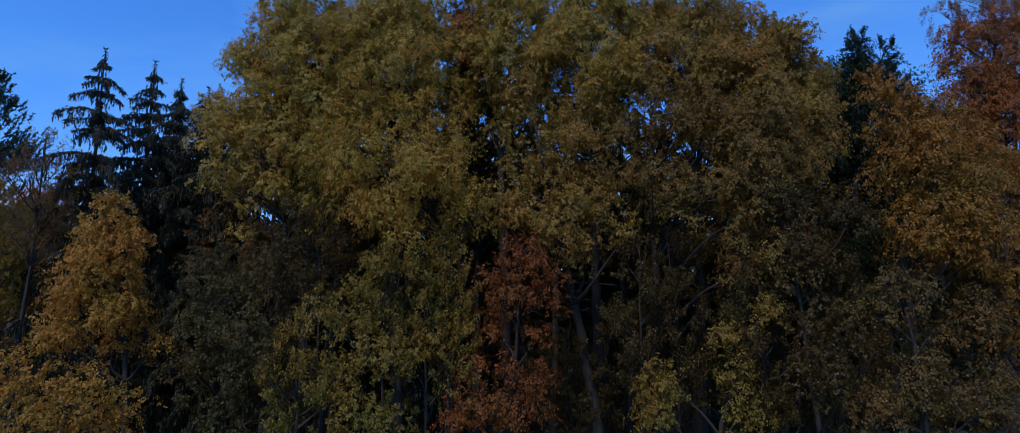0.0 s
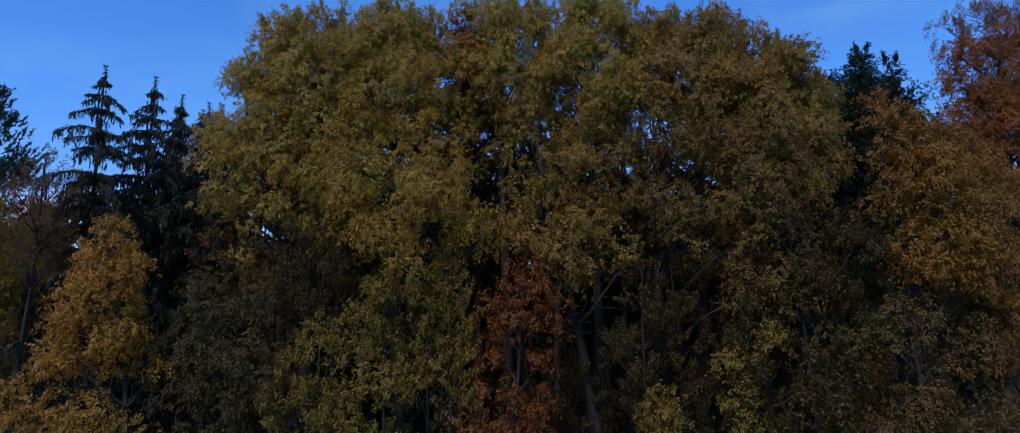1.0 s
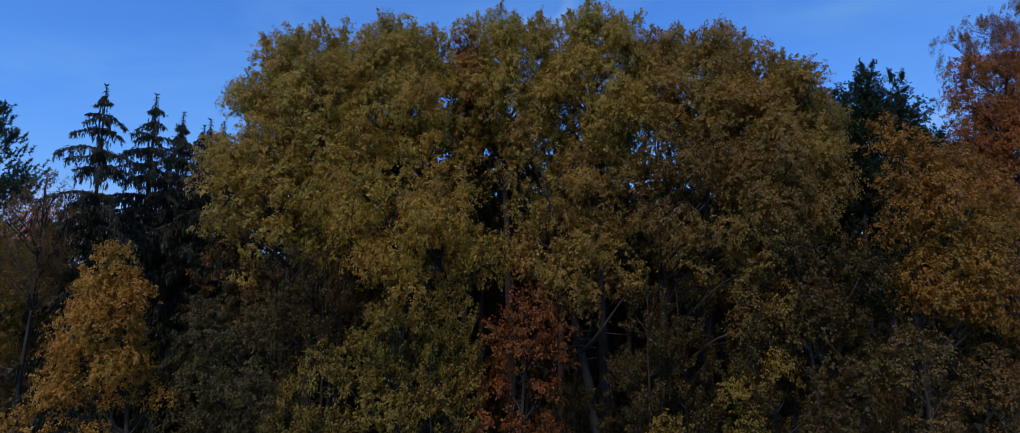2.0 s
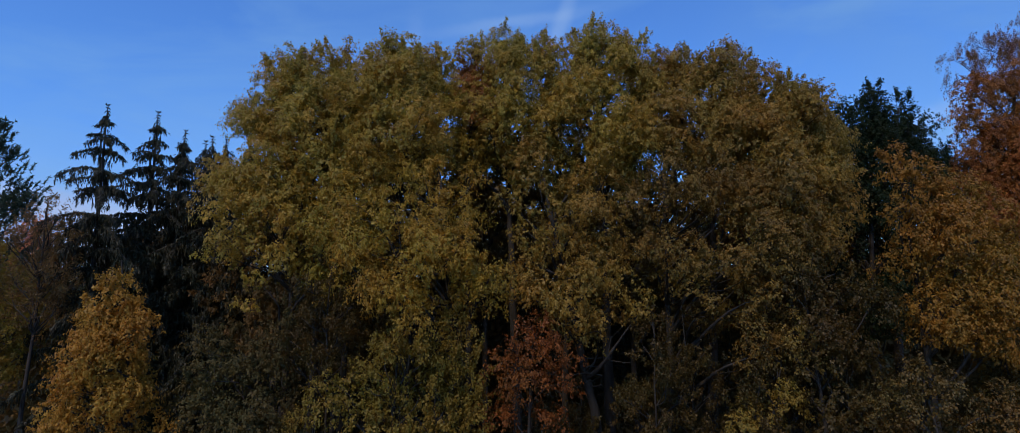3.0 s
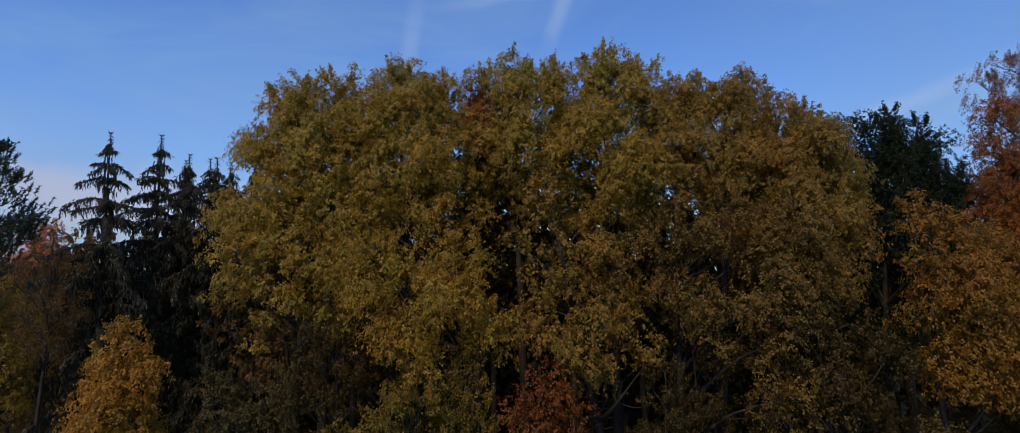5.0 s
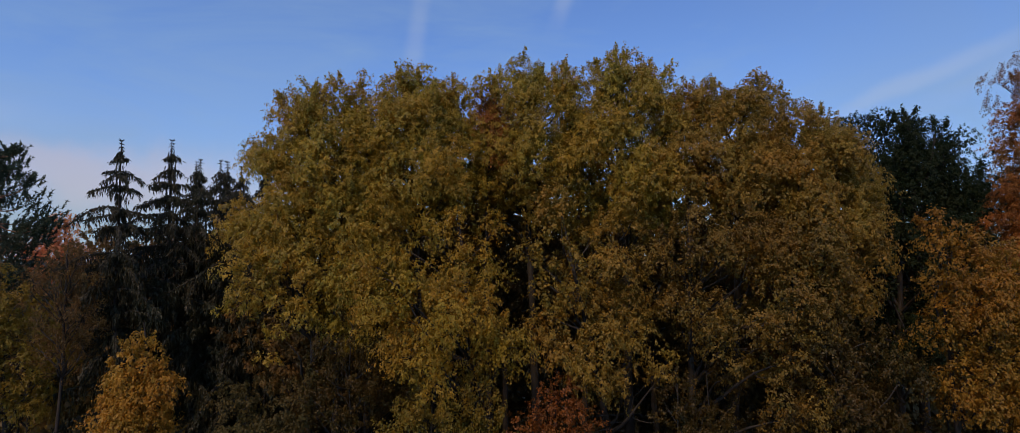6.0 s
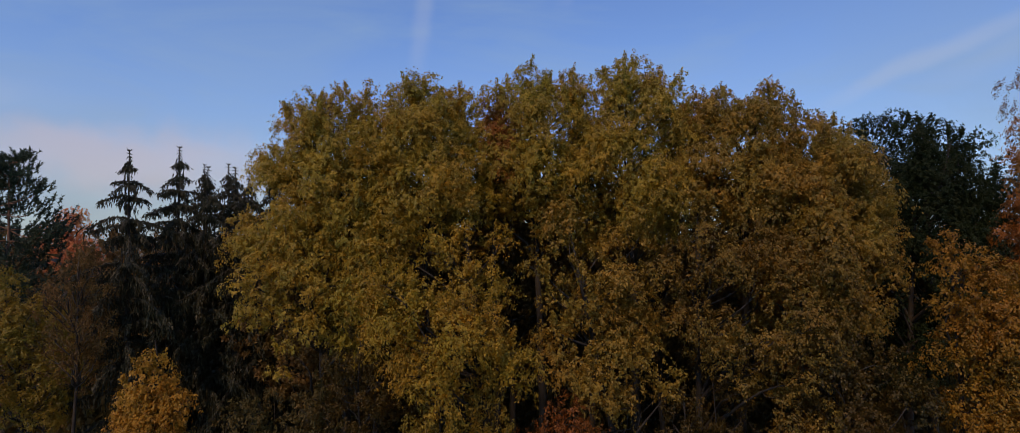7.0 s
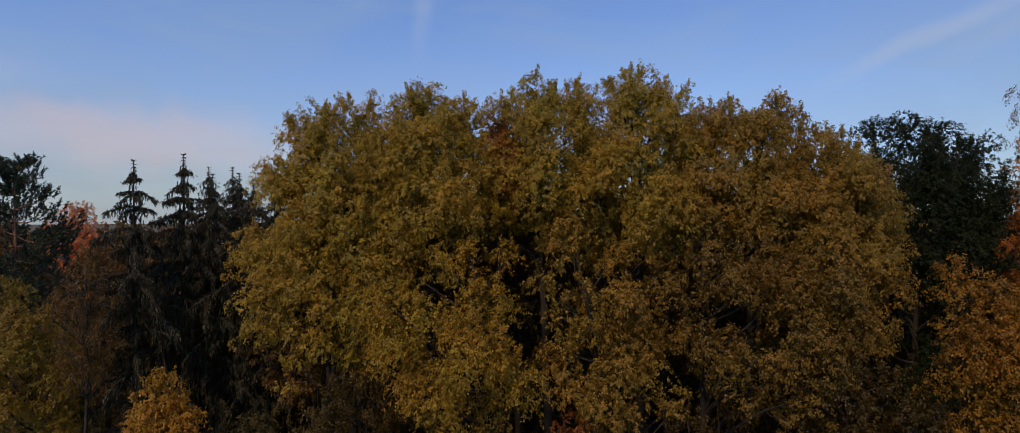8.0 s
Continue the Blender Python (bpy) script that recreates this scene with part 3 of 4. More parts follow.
def pine(name, label, base, height, seed, reach=2.2, low=0.45):
    """A pine: upswept limbs that end in round brushes of long needles."""
    rng = np.random.default_rng(seed)
    tree = thing(name, base[0], base[1], label, "pine")
    zs = np.linspace(-0.15, height, 12)
    spine = np.column_stack([np.cumsum(rng.normal(size=(12, 2)) * 0.03, 0), zs])
    v, q = tube(spine, 0.012 * (height - zs) + 0.015, 8)
    mesh_object("trunk", v, q, PINE_BARK, tree, smooth=True)
    wood, spots, ways = [], [], []
    z = height
    while z > height * low:
        long = min(0.35 + (height - z) * 0.5, reach)
        for k in range(rng.integers(4, 7)):
            turn = rng.uniform(0, 2 * math.pi)
            d = np.array([np.cos(turn), np.sin(turn), 0.0])
            here = np.array([np.interp(z, zs, spine[:, 0]), np.interp(z, zs, spine[:, 1]), z])
            end = here + d * long * rng.uniform(0.6, 1.1) + np.array([0, 0, long * rng.uniform(0.1, 0.45)])
            path = bent(here, end, rng, 0.06, 6, -0.12 * long)
            wood.append(tube(path, np.linspace(0.025, 0.008, 6), 4))
            for m in range(8 + int(12 * long)):
                at = path[min(5, rng.integers(2, 8))] + rng.normal(size=3) * np.array([0.18, 0.18, 0.1]) * (0.5 + long * 0.5)
                lift = unit(np.array([0, 0, 0.9]) + d * 0.55 + rng.normal(size=3) * 0.3)
                n = 40
                spots.append(at + rng.uniform(0, 0.34, (n, 1)) * lift)
                ways.append(unit(rng.normal(size=(n, 3)) + lift * 1.1) * 2)
        z -= rng.uniform(0.35, 0.55)
    v, q = joined(wood)
    tagged(mesh_object("branchwork", v, q, PINE_BARK, tree), kind="stuff")
    v, q = leaf_blades(np.concatenate(spots), rng, 0.1, 0.03, 0.0, np.concatenate(ways), corners=3)
    tagged(mesh_object("needles", v, q, PINE_NEEDLES, tree), kind="stuff")
    return tree


# ---- ground and far woods ----
def ground():
    near, far = np.linspace(-60, 60, 61), np.array([-2500.0, -900, -400, -180, -100])
    line = np.concatenate([far, near, -far[::-1]])
    gx, gy = np.meshgrid(line, line, indexing="ij")
    gz = 0.12 * np.sin(gx * 0.37 + 1.3) * np.sin(gy * 0.29) + 0.05 * np.sin(gx * 1.1) * np.sin(gy * 0.9 + 2)
    n = len(line)
    i, j = np.meshgrid(np.arange(n - 1), np.arange(n - 1), indexing="ij")
    q = np.stack([i * n + j, (i + 1) * n + j, (i + 1) * n + j + 1, i * n + j + 1], -1).reshape(-1, 4)
    ob = mesh_object("ground", np.column_stack([gx.ravel(), gy.ravel(), gz.ravel() - 0.05]), q, LITTER, smooth=True)
    tagged(ob, "woodland ground covered with grass and fallen brown leaves", "ground", kind="structure")


def far_woods():
    rng = np.random.default_rng(77)
    spots = []
    for k in range(380):
        y = 25 + 45 * rng.uniform(0, 1) ** 1.6 if k < 260 else rng.uniform(70, 160)
        x = rng.uniform(-1.2, 1.2) * y
        h = rng.uniform(7.2, 8.9)
        w = rng.uniform(1.5, 2.8)
        if k >= 260:
            h, w = rng.uniform(9.0, 11.5), rng.uniform(3.5, 6.0)
        n = 210
        d = unit(rng.normal(size=(n, 3)))
        p = d * rng.uniform(0.3, 1, (n, 1)) ** 0.5 * np.array([w, w, h * 0.48])
        taper = 1 - 0.45 * np.clip((p[:, 2] / h + 0.2), 0, 1)
        p[:, :2] *= taper[:, None] if k % 3 else (0.5 - p[:, 2] / h)[:, None]
        lump = np.sin(p[:, 0] * 3 + k) + np.sin(p[:, 1] * 3.3) + np.sin(p[:, 2] * 2.7 + k)
        spots.append(p[lump > -0.9] + np.array([x, y, h * 0.52]))
    v, q = leaf_blades(np.concatenate(spots), rng, 0.62, 0.52, 0.4, corners=3)
    tagged(mesh_object("far_woods", v, q, FAR_LEAVES), "dark mixed autumn woods in the distance", "woods", kind="stuff")


def thicket():
    """Shaded undergrowth behind the stand: a ragged belt of bushes."""
    rng = np.random.default_rng(78)
    spots = []
    for k in range(185):
        x, y, h = rng.uniform(-19, 21), rng.uniform(21.5, 25.0), rng.uniform(4.0, 8.0)
        if -7.5 < x < 9.5:   # taller behind the stand: a dark backing added to keep sky out of gaps
            h = rng.uniform(9.3, 11.2)
        elif x > 9.5:
            h = rng.uniform(8.0, 10.6)
        n = 380
        d = unit(rng.normal(size=(n, 3)))
        p = d * rng.uniform(0.3, 1, (n, 1)) ** 0.5 * np.array([1.5, 1.0, h * 0.52])
        spots.append(p + np.array([x, y, h * 0.48]))
    v, q = leaf_blades(np.concatenate(spots), rng, 0.3, 0.27, 0.4, corners=3)
    tagged(mesh_object("undergrowth", v, q, ALDER), "dark shaded undergrowth behind the trees", "undergrowth", kind="stuff")


ground()
far_woods()
thicket()

# ---- the tall aspens at the back of the stand ----
TALL = "tall aspens in the stand"
leafy_tree("aspen", "tall aspen with olive-gold leaves at the stand's edge", (-5.6, 16.6),
           [(-6.5, 16.5, 12.2, 0.85), (-5.3, 16.6, 12.4, 0.85), (-7.6, 16.5, 11.0, 0.62), (-7.0, 15.9, 10.7, 0.7), (-5.7, 15.6, 10.4, 1.19), (-7.7, 15.6, 9.0, 0.65), (-7.7, 17.9, 9.4, 0.6), (-7.0, 17.8, 9.5, 0.6), (-6.4, 15.2, 9.1, 0.99)], ASPEN_GOLD, seed=11, airy=-0.6, leaf=0.054, bough=0.32, corners=3, loose=0.22, rise=0.8, filling=700, sprig=0.5, packed=2.9, pockets=-0.6, dense=1.0, back=0.4, inner=1.5, merge=0.55, mass=(-5.5, 16.3, 10.6, 1.4, 1.5, 2.2, 15, 0.74), group=TALL, stem=0.16)
leafy_tree("aspen", "tall slender aspen with olive-gold autumn leaves", (-3.0, 17.0),
           [(-3.6, 16.9, 12.8, 0.82), (-2.5, 16.7, 12.5, 0.75), (-4.1, 16.0, 11.4, 1.14), (-2.8, 15.2, 10.3, 1.16), (-4.4, 15.0, 9.4, 0.97)], ASPEN_GOLD, seed=12, airy=-0.6, leaf=0.054, bough=0.32, corners=3, loose=0.22, rise=0.8, filling=700, sprig=0.5, packed=2.9, pockets=-0.6, dense=1.0, back=0.4, inner=1.5, merge=0.55, mass=(-3.2, 16.6, 11.1, 1.6, 1.5, 2.3, 15, 0.74), group=TALL, stem=0.16)
leafy_tree("aspen", "tall slender aspen with olive-gold autumn leaves", (0.0, 17.0),
           [(-0.5, 16.9, 13.2, 0.68), (0.6, 17.0, 12.9, 0.8), (-1.0, 16.2, 11.2, 0.9), (0.2, 15.4, 10.6, 0.85), (-1.5, 16.6, 10.0, 0.8), (-1.3, 17.5, 10.7, 0.7), (0.1, 16.3, 9.5, 0.7)], ASPEN_GOLD, seed=13, airy=-0.6, leaf=0.054, bough=0.32, corners=3, loose=0.22, rise=0.8, filling=700, sprig=0.5, packed=2.9, pockets=-0.6, dense=1.0, back=0.4, inner=1.5, merge=0.55, mass=(-0.2, 16.6, 11.4, 1.7, 1.6, 2.2, 15, 0.74), group=TALL, stem=0.16)
leafy_tree("aspen", "tallest aspen of the stand with olive-gold leaves", (2.4, 16.9),
           [(2.2, 16.9, 13.3, 0.78), (3.2, 16.6, 12.6, 0.8), (1.6, 15.6, 11.0, 0.9), (2.7, 15.0, 10.2, 0.85), (2.9, 16.3, 9.4, 0.8), (1.3, 16.5, 9.2, 0.7)], ASPEN_GOLD, seed=14, airy=-0.6, leaf=0.054, bough=0.32, corners=3, loose=0.22, rise=0.8, filling=700, sprig=0.5, packed=2.9, pockets=-0.6, dense=1.0, back=0.4, inner=1.5, merge=0.55, mass=(2.3, 16.5, 11.4, 1.6, 1.6, 2.2, 15, 0.74), group=TALL, stem=0.17)
leafy_tree("aspen", "tall slender aspen with warm gold autumn leaves", (4.9, 16.6),
           [(4.6, 16.6, 12.2, 0.8), (6.0, 16.3, 12.3, 0.75), (4.1, 15.5, 10.5, 1.10), (5.3, 15.2, 10.1, 1.07)], ASPEN_WARM, seed=15, airy=-0.6, leaf=0.054, bough=0.32, corners=3, loose=0.22, rise=0.8, filling=700, sprig=0.5, packed=2.9, pockets=-0.6, dense=1.0, back=0.4, inner=1.5, merge=0.55, mass=(4.9, 16.1, 11.1, 1.7, 1.5, 1.9, 15, 0.74), group=TALL, stem=0.16)
leafy_tree("aspen", "broad aspen with warm gold leaves at the stand's edge", (6.8, 15.9),
           [(7.1, 16.0, 11.4, 0.78), (7.85, 16.0, 10.5, 0.66), (7.95, 15.8, 9.5, 0.72), (6.4, 15.4, 9.9, 1.08), (7.5, 15.2, 9.9, 0.82), (7.6, 14.9, 8.5, 0.80), (6.4, 14.6, 8.7, 0.86), (6.7, 14.4, 7.4, 0.84)], ASPEN_WARM, seed=16, airy=-0.6, leaf=0.054, bough=0.32, corners=3, loose=0.22, rise=0.8, filling=700, sprig=0.5, packed=2.9, pockets=-0.6, dense=1.0, back=0.4, inner=1.5, merge=0.55, mass=(6.7, 15.4, 9.6, 1.3, 1.3, 2.2, 14, 0.7), group=TALL, stem=0.15)

# ---- the lower aspens in front ----
FRONT = "lower aspens in front of the stand"
leafy_tree("aspen", "lower aspen with olive leaves beside the willow", (-6.0, 15.4),
           [(-6.8, 15.0, 7.8, 0.96), (-5.6, 15.0, 7.2, 0.88), (-6.0, 14.6, 6.2, 0.77), (-4.6, 15.0, 7.6, 0.8)], ASPEN_GOLD, corners=3, seed=21, mass=(-5.9, 15.2, 7.7, 1.7, 1.2, 1.5, 10, 0.75), group=FRONT)
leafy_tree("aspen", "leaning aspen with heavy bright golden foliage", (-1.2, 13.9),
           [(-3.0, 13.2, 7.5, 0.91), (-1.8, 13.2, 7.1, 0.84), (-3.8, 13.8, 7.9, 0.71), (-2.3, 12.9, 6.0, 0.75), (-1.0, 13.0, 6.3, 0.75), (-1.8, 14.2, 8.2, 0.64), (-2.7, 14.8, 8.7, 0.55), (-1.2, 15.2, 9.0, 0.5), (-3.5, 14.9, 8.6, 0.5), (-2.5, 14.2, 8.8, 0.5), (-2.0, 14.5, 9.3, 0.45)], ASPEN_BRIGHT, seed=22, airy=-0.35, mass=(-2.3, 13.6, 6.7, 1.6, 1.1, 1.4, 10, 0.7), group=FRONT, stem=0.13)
leafy_tree("aspen", "small aspen with yellow-green leaves low on the trunk", (-2.3, 13.2),
           [(-2.75, 12.7, 5.05, 0.32), (-2.0, 12.8, 4.9, 0.24), (-3.0, 12.7, 3.2, 0.6), (-2.2, 12.6, 3.0, 0.5), (-3.8, 13.2, 4.0, 0.70), (-3.4, 12.5, 2.2, 0.64), (-2.6, 12.5, 1.8, 0.5)], ASPEN_LIME, seed=23, airy=-0.35, group=FRONT, stem=0.09, top=(-2.4, 13.3, 5.6))
leafy_tree("aspen", "grey-trunked aspen with olive leaves beside a dark gap", (2.2, 14.6),
           [(0.5, 14.2, 7.3, 0.75), (1.5, 14.3, 7.7, 0.79), (1.0, 13.9, 6.4, 0.8), (2.1, 14.3, 6.5, 0.8), (0.3, 13.5, 6.2, 0.5), (0.9, 13.4, 5.7, 0.5), (2.6, 13.7, 5.7, 0.5), (-0.1, 14.6, 8.4, 0.56), (1.7, 14.0, 5.4, 0.6), (0.5, 15.0, 9.2, 0.73), (1.3, 14.9, 8.8, 0.6), (2.3, 14.9, 9.3, 0.6)], ASPEN_WARM, corners=3, seed=24, top=(0.5, 15.0, 9.4), mass=(1.1, 14.6, 7.0, 1.5, 1.0, 1.5, 8, 0.7), group=FRONT, stem=0.15)
leafy_tree("aspen", "aspen with thick olive-gold foliage down its front", (3.6, 14.8),
           [(3.5, 14.2, 8.6, 0.84), (4.8, 14.0, 8.0, 1.02), (5.1, 13.2, 7.1, 0.91), (4.1, 13.9, 6.7, 0.76), (3.8, 13.5, 5.6, 0.7), (5.1, 13.2, 6.0, 0.76), (5.3, 12.9, 5.0, 0.73), (3.1, 14.6, 7.4, 0.70), (2.7, 14.6, 8.4, 0.55), (3.6, 14.9, 9.6, 0.6), (4.9, 14.6, 9.2, 0.65)], ASPEN_DULL, seed=25, airy=-0.35, mass=(4.4, 14.3, 7.3, 1.6, 1.2, 1.9, 11, 0.75), group=FRONT, stem=0.14)
leafy_tree("aspen", "small aspen with yellow-green leaves under the taller ones", (3.9, 13.1),
           [(5.2, 12.8, 3.9, 0.45), (4.5, 12.8, 3.5, 0.42), (4.7, 12.7, 2.7, 0.45), (4.8, 12.7, 2.0, 0.5), (3.1, 12.9, 2.6, 0.48), (2.9, 12.9, 2.0, 0.4)], ASPEN_LIME, seed=26, airy=-0.7, pockets=-0.6, packed=2.6, bough=0.22, group=FRONT, stem=0.07)

leafy_tree("aspen", "aspen with olive-gold leaves filling the stand's shoulder", (-4.4, 15.6),
           [(-4.3, 15.0, 8.4, 0.8), (-3.6, 14.8, 8.9, 0.6)], ASPEN_GOLD, corners=3, seed=27, group=FRONT, mass=(-4.3, 15.2, 7.6, 1.1, 1.0, 1.7, 9, 0.7))
leafy_tree("aspen", "aspen with warm gold leaves filling the stand's shoulder", (5.9, 14.9),
           [(5.8, 14.4, 8.8, 0.8), (6.2, 14.0, 7.6, 0.7)], ASPEN_DULL, corners=3, seed=28, group=FRONT, mass=(5.9, 14.4, 7.6, 1.1, 1.0, 1.8, 9, 0.7))

# ---- right side ----
leafy_tree("young_aspen", "pointed young aspen with amber leaves", (8.4, 12.8),
           [(7.75, 12.3, 8.7, 0.36), (8.15, 12.4, 8.5, 0.42), (8.7, 12.5, 8.2, 0.42), (7.9, 12.3, 7.8, 0.52), (8.6, 12.3, 7.7, 0.65), (9.5, 12.6, 7.8, 0.6), (8.0, 12.3, 6.8, 0.62), (8.9, 12.4, 6.7, 0.8), (9.9, 12.7, 6.9, 0.67), (8.2, 12.2, 5.6, 0.72), (9.2, 12.2, 5.6, 0.76)], AMBER, seed=31, bough=0.28, packed=2.6, pockets=-0.45, airy=-0.5, merge=0.6, mass=(9.0, 12.7, 6.4, 1.0, 1.0, 1.8, 8, 0.55), stem=0.09, group="young aspens", top=(7.9, 12.5, 8.9))
leafy_tree("young_aspen", "young aspen with amber leaves beside the beech", (10.9, 13.2),
           [(10.8, 13.1, 7.0, 0.5), (11.2, 13.2, 6.0, 0.7), (10.3, 12.9, 4.6, 0.7)], AMBER, corners=3, seed=38, bough=0.25, stem=0.08, group="young aspens", mass=(10.8, 13.1, 4.8, 1.2, 1.0, 2.2, 10, 0.7))
leafy_tree("shrub", "broad shrub of olive-gold leaves under the young aspen", (7.4, 11.4),
           [(7.3, 11.5, 4.4, 0.52), (6.8, 11.6, 4.1, 0.4), (8.7, 11.4, 3.9, 0.48), (7.5, 11.3, 2.7, 0.55), (8.6, 11.2, 2.5, 0.6), (6.6, 11.4, 2.3, 0.5), (7.9, 11.8, 3.4, 0.45)], OLIVE_GOLD, seed=32, packed=2.8, pockets=-0.6, airy=-0.8, bough=0.24, stem=0.06, category="shrub")
leafy_tree("shrub", "dark olive shrub under the stand", (6.1, 12.3),
           [(6.2, 12.0, 3.5, 0.75), (5.8, 11.6, 2.5, 0.66), (6.4, 12.9, 4.8, 0.83), (6.2, 13.2, 5.9, 0.7)], OLIVE, corners=3, seed=33, mass=(6.3, 13.3, 5.6, 1.1, 1.0, 1.7, 9, 0.65), stem=0.06, category="shrub")
leafy_tree("beech", "russet-leaved beech behind the young aspen", (13.6, 17.2),
           [(13.7, 17.0, 11.8, 0.8), (14.4, 17.0, 11.1, 1.0), (13.2, 16.8, 10.7, 0.65), (14.0, 17.0, 9.6, 1.05), (15.2, 17.0, 10.4, 1.1), (13.4, 17.0, 9.1, 0.75), (14.4, 17.0, 12.3, 0.7), (15.4, 17.0, 11.9, 0.9), (13.1, 16.9, 12.0, 0.45), (12.65, 16.8, 11.0, 0.5), (12.75, 16.7, 10.2, 0.6), (12.6, 16.7, 9.3, 0.65), (12.8, 16.6, 8.3, 0.7)], RUSSET, BROWN_BARK, corners=3, packed=2.8, merge=0.55, airy=-0.6, leaf=0.048, dense=1.0, filling=700, seed=34, bough=0.28, mass=(14.6, 17.2, 8.6, 1.8, 1.5, 3.0, 14, 0.85), stem=0.16, per_clump=85)
leafy_tree("birch", "thinly leaved birch rising above the russet beech", (14.6, 18.2),
           [(13.7, 18.0, 13.3, 0.60), (14.7, 18.0, 13.7, 0.76), (15.5, 18.0, 13.3, 0.80), (16.2, 18.0, 14.3, 0.81)], DEAD_RED, BROWN_BARK, seed=35, stem=0.13, per_clump=80, leaf=0.034, corners=3, loose=0.5, weep=1.0, airy=-0.1, thin=True)
leafy_tree("oak", "dark green oak still in full leaf", (11.2, 18.4),
           [(10.4, 17.2, 11.95, 0.34), (10.35, 17.2, 11.4, 0.5), (10.45, 17.3, 10.7, 0.7), (11.3, 17.3, 11.85, 0.24), (11.35, 17.3, 11.4, 0.33), (11.3, 17.4, 10.8, 0.5), (11.0, 18.0, 10.0, 0.95), (12.2, 18.2, 9.9, 0.78), (11.1, 18.0, 8.9, 1.15), (10.5, 18.6, 9.3, 0.80), (12.0, 18.0, 9.0, 0.96)], OAK_GREEN, BROWN_BARK, airy=-0.6, corners=3, packed=2.8, merge=0.55, sprig=0.4, loose=0.2, dense=0.9, seed=36, mass=(11.2, 18.2, 8.4, 1.7, 1.4, 3.6, 12, 0.85), stem=0.18, group="dark green oaks")
leafy_tree("oak", "narrow dark green oak beside the stand", (9.8, 17.4),
           [(9.8, 17.2, 9.6, 0.9), (10.3, 17.4, 10.6, 0.7)], OAK_GREEN, BROWN_BARK, corners=3, seed=39, stem=0.15, group="dark green oaks", mass=(9.8, 17.3, 7.2, 1.2, 1.1, 3.2, 12, 0.85), per_clump=50)
leafy_tree("oak", "broad dark green oak further back in the wood", (12.8, 22.3),
           [(11.4, 22.0, 12.7, 0.80), (12.5, 22.0, 12.7, 0.91), (13.6, 22.0, 12.3, 0.91), (14.6, 21.5, 12.0, 0.67), (12.7, 22.0, 10.9, 1.60), (14.5, 22.0, 10.7, 1.36), (10.6, 19.9, 11.5, 0.6), (15.6, 21.6, 11.2, 0.85), (15.1, 21.3, 10.7, 0.8), (16.5, 21.4, 11.0, 0.75), (15.8, 22.0, 10.4, 1.1), (17.0, 22.0, 10.4, 1.2), (16.2, 22.0, 9.2, 1.3)], OAK_GREEN, BROWN_BARK, corners=3, packed=2.8, merge=0.55, seed=37, stem=0.2, group="dark green oaks", leaf=0.062)

# ---- middle ----
leafy_tree("cherry", "small tree with russet leaves in front of the stand", (-0.1, 13.6),
           [(0.25, 13.2, 5.15, 0.6), (-0.25, 13.2, 4.6, 0.66), (0.6, 13.3, 4.4, 0.6), (-0.3, 13.4, 3.7, 0.45), (0.5, 13.4, 3.5, 0.4), (-0.1, 13.4, 2.9, 0.35), (0.6, 13.6, 2.7, 0.35)], CHERRY, BROWN_BARK, seed=41, bough=0.2, dense=0.85, packed=2.7, airy=-0.6, stem=0.06, per_clump=44)
leafy_tree("shrub", "low shrub of brown-red leaves under the cherry", (-0.4, 13.3),
           [(-0.2, 13.0, 2.0, 0.6), (-1.0, 13.1, 1.9, 0.55), (-0.8, 13.4, 2.8, 0.5), (0.4, 13.1, 2.2, 0.5)], CHERRY, BROWN_BARK, airy=-0.6, seed=42, bough=0.25, stem=0.05, category="shrub", per_clump=44)
leafy_tree("maple", "russet crown showing between the aspen tops", (-1.4, 17.2),
           [(-1.35, 16.2, 12.4, 0.36), (-1.3, 16.0, 11.95, 0.4), (-1.1, 15.8, 11.4, 0.42), (-0.95, 15.7, 10.9, 0.35)], RUSSET, BROWN_BARK, seed=43, stem=0.12, airy=-0.7, pockets=-0.7, merge=0.25, bough=0.22, packed=2.8)

for k, (x, y, h, shade) in enumerate([(-5.6, 19.0, 11.0, ALDER), (-3.4, 19.4, 11.3, ALDER), (-1.0, 19.2, 11.3, ALDER), (1.3, 19.0, 11.4, ALDER), (3.6, 19.3, 10.8, ALDER), (5.8, 18.9, 10.9, ALDER), (7.6, 18.6, 10.6, RUSSET), (9.2, 18.8, 11.7, THIN_BROWN), (-2.2, 20.0, 11.6, ALDER), (-7.1, 18.2, 9.5, ALDER), (-5.2, 17.6, 9.0, ALDER)]):
    leafy_tree("alder", "shaded dark tree behind the aspens", (x, y), [(x, y, h - 0.7, 0.7)], shade, BROWN_BARK, seed=90 + k, mass=(x, y, h - 3.0, 1.7, 1.2, 2.9, 12, 0.95), per_clump=40, clumps=62, leaf=0.1, twigs=False, airy=-1.0, thin=True, group="shaded trees behind the stand")
SAPLINGS = "saplings under the stand"
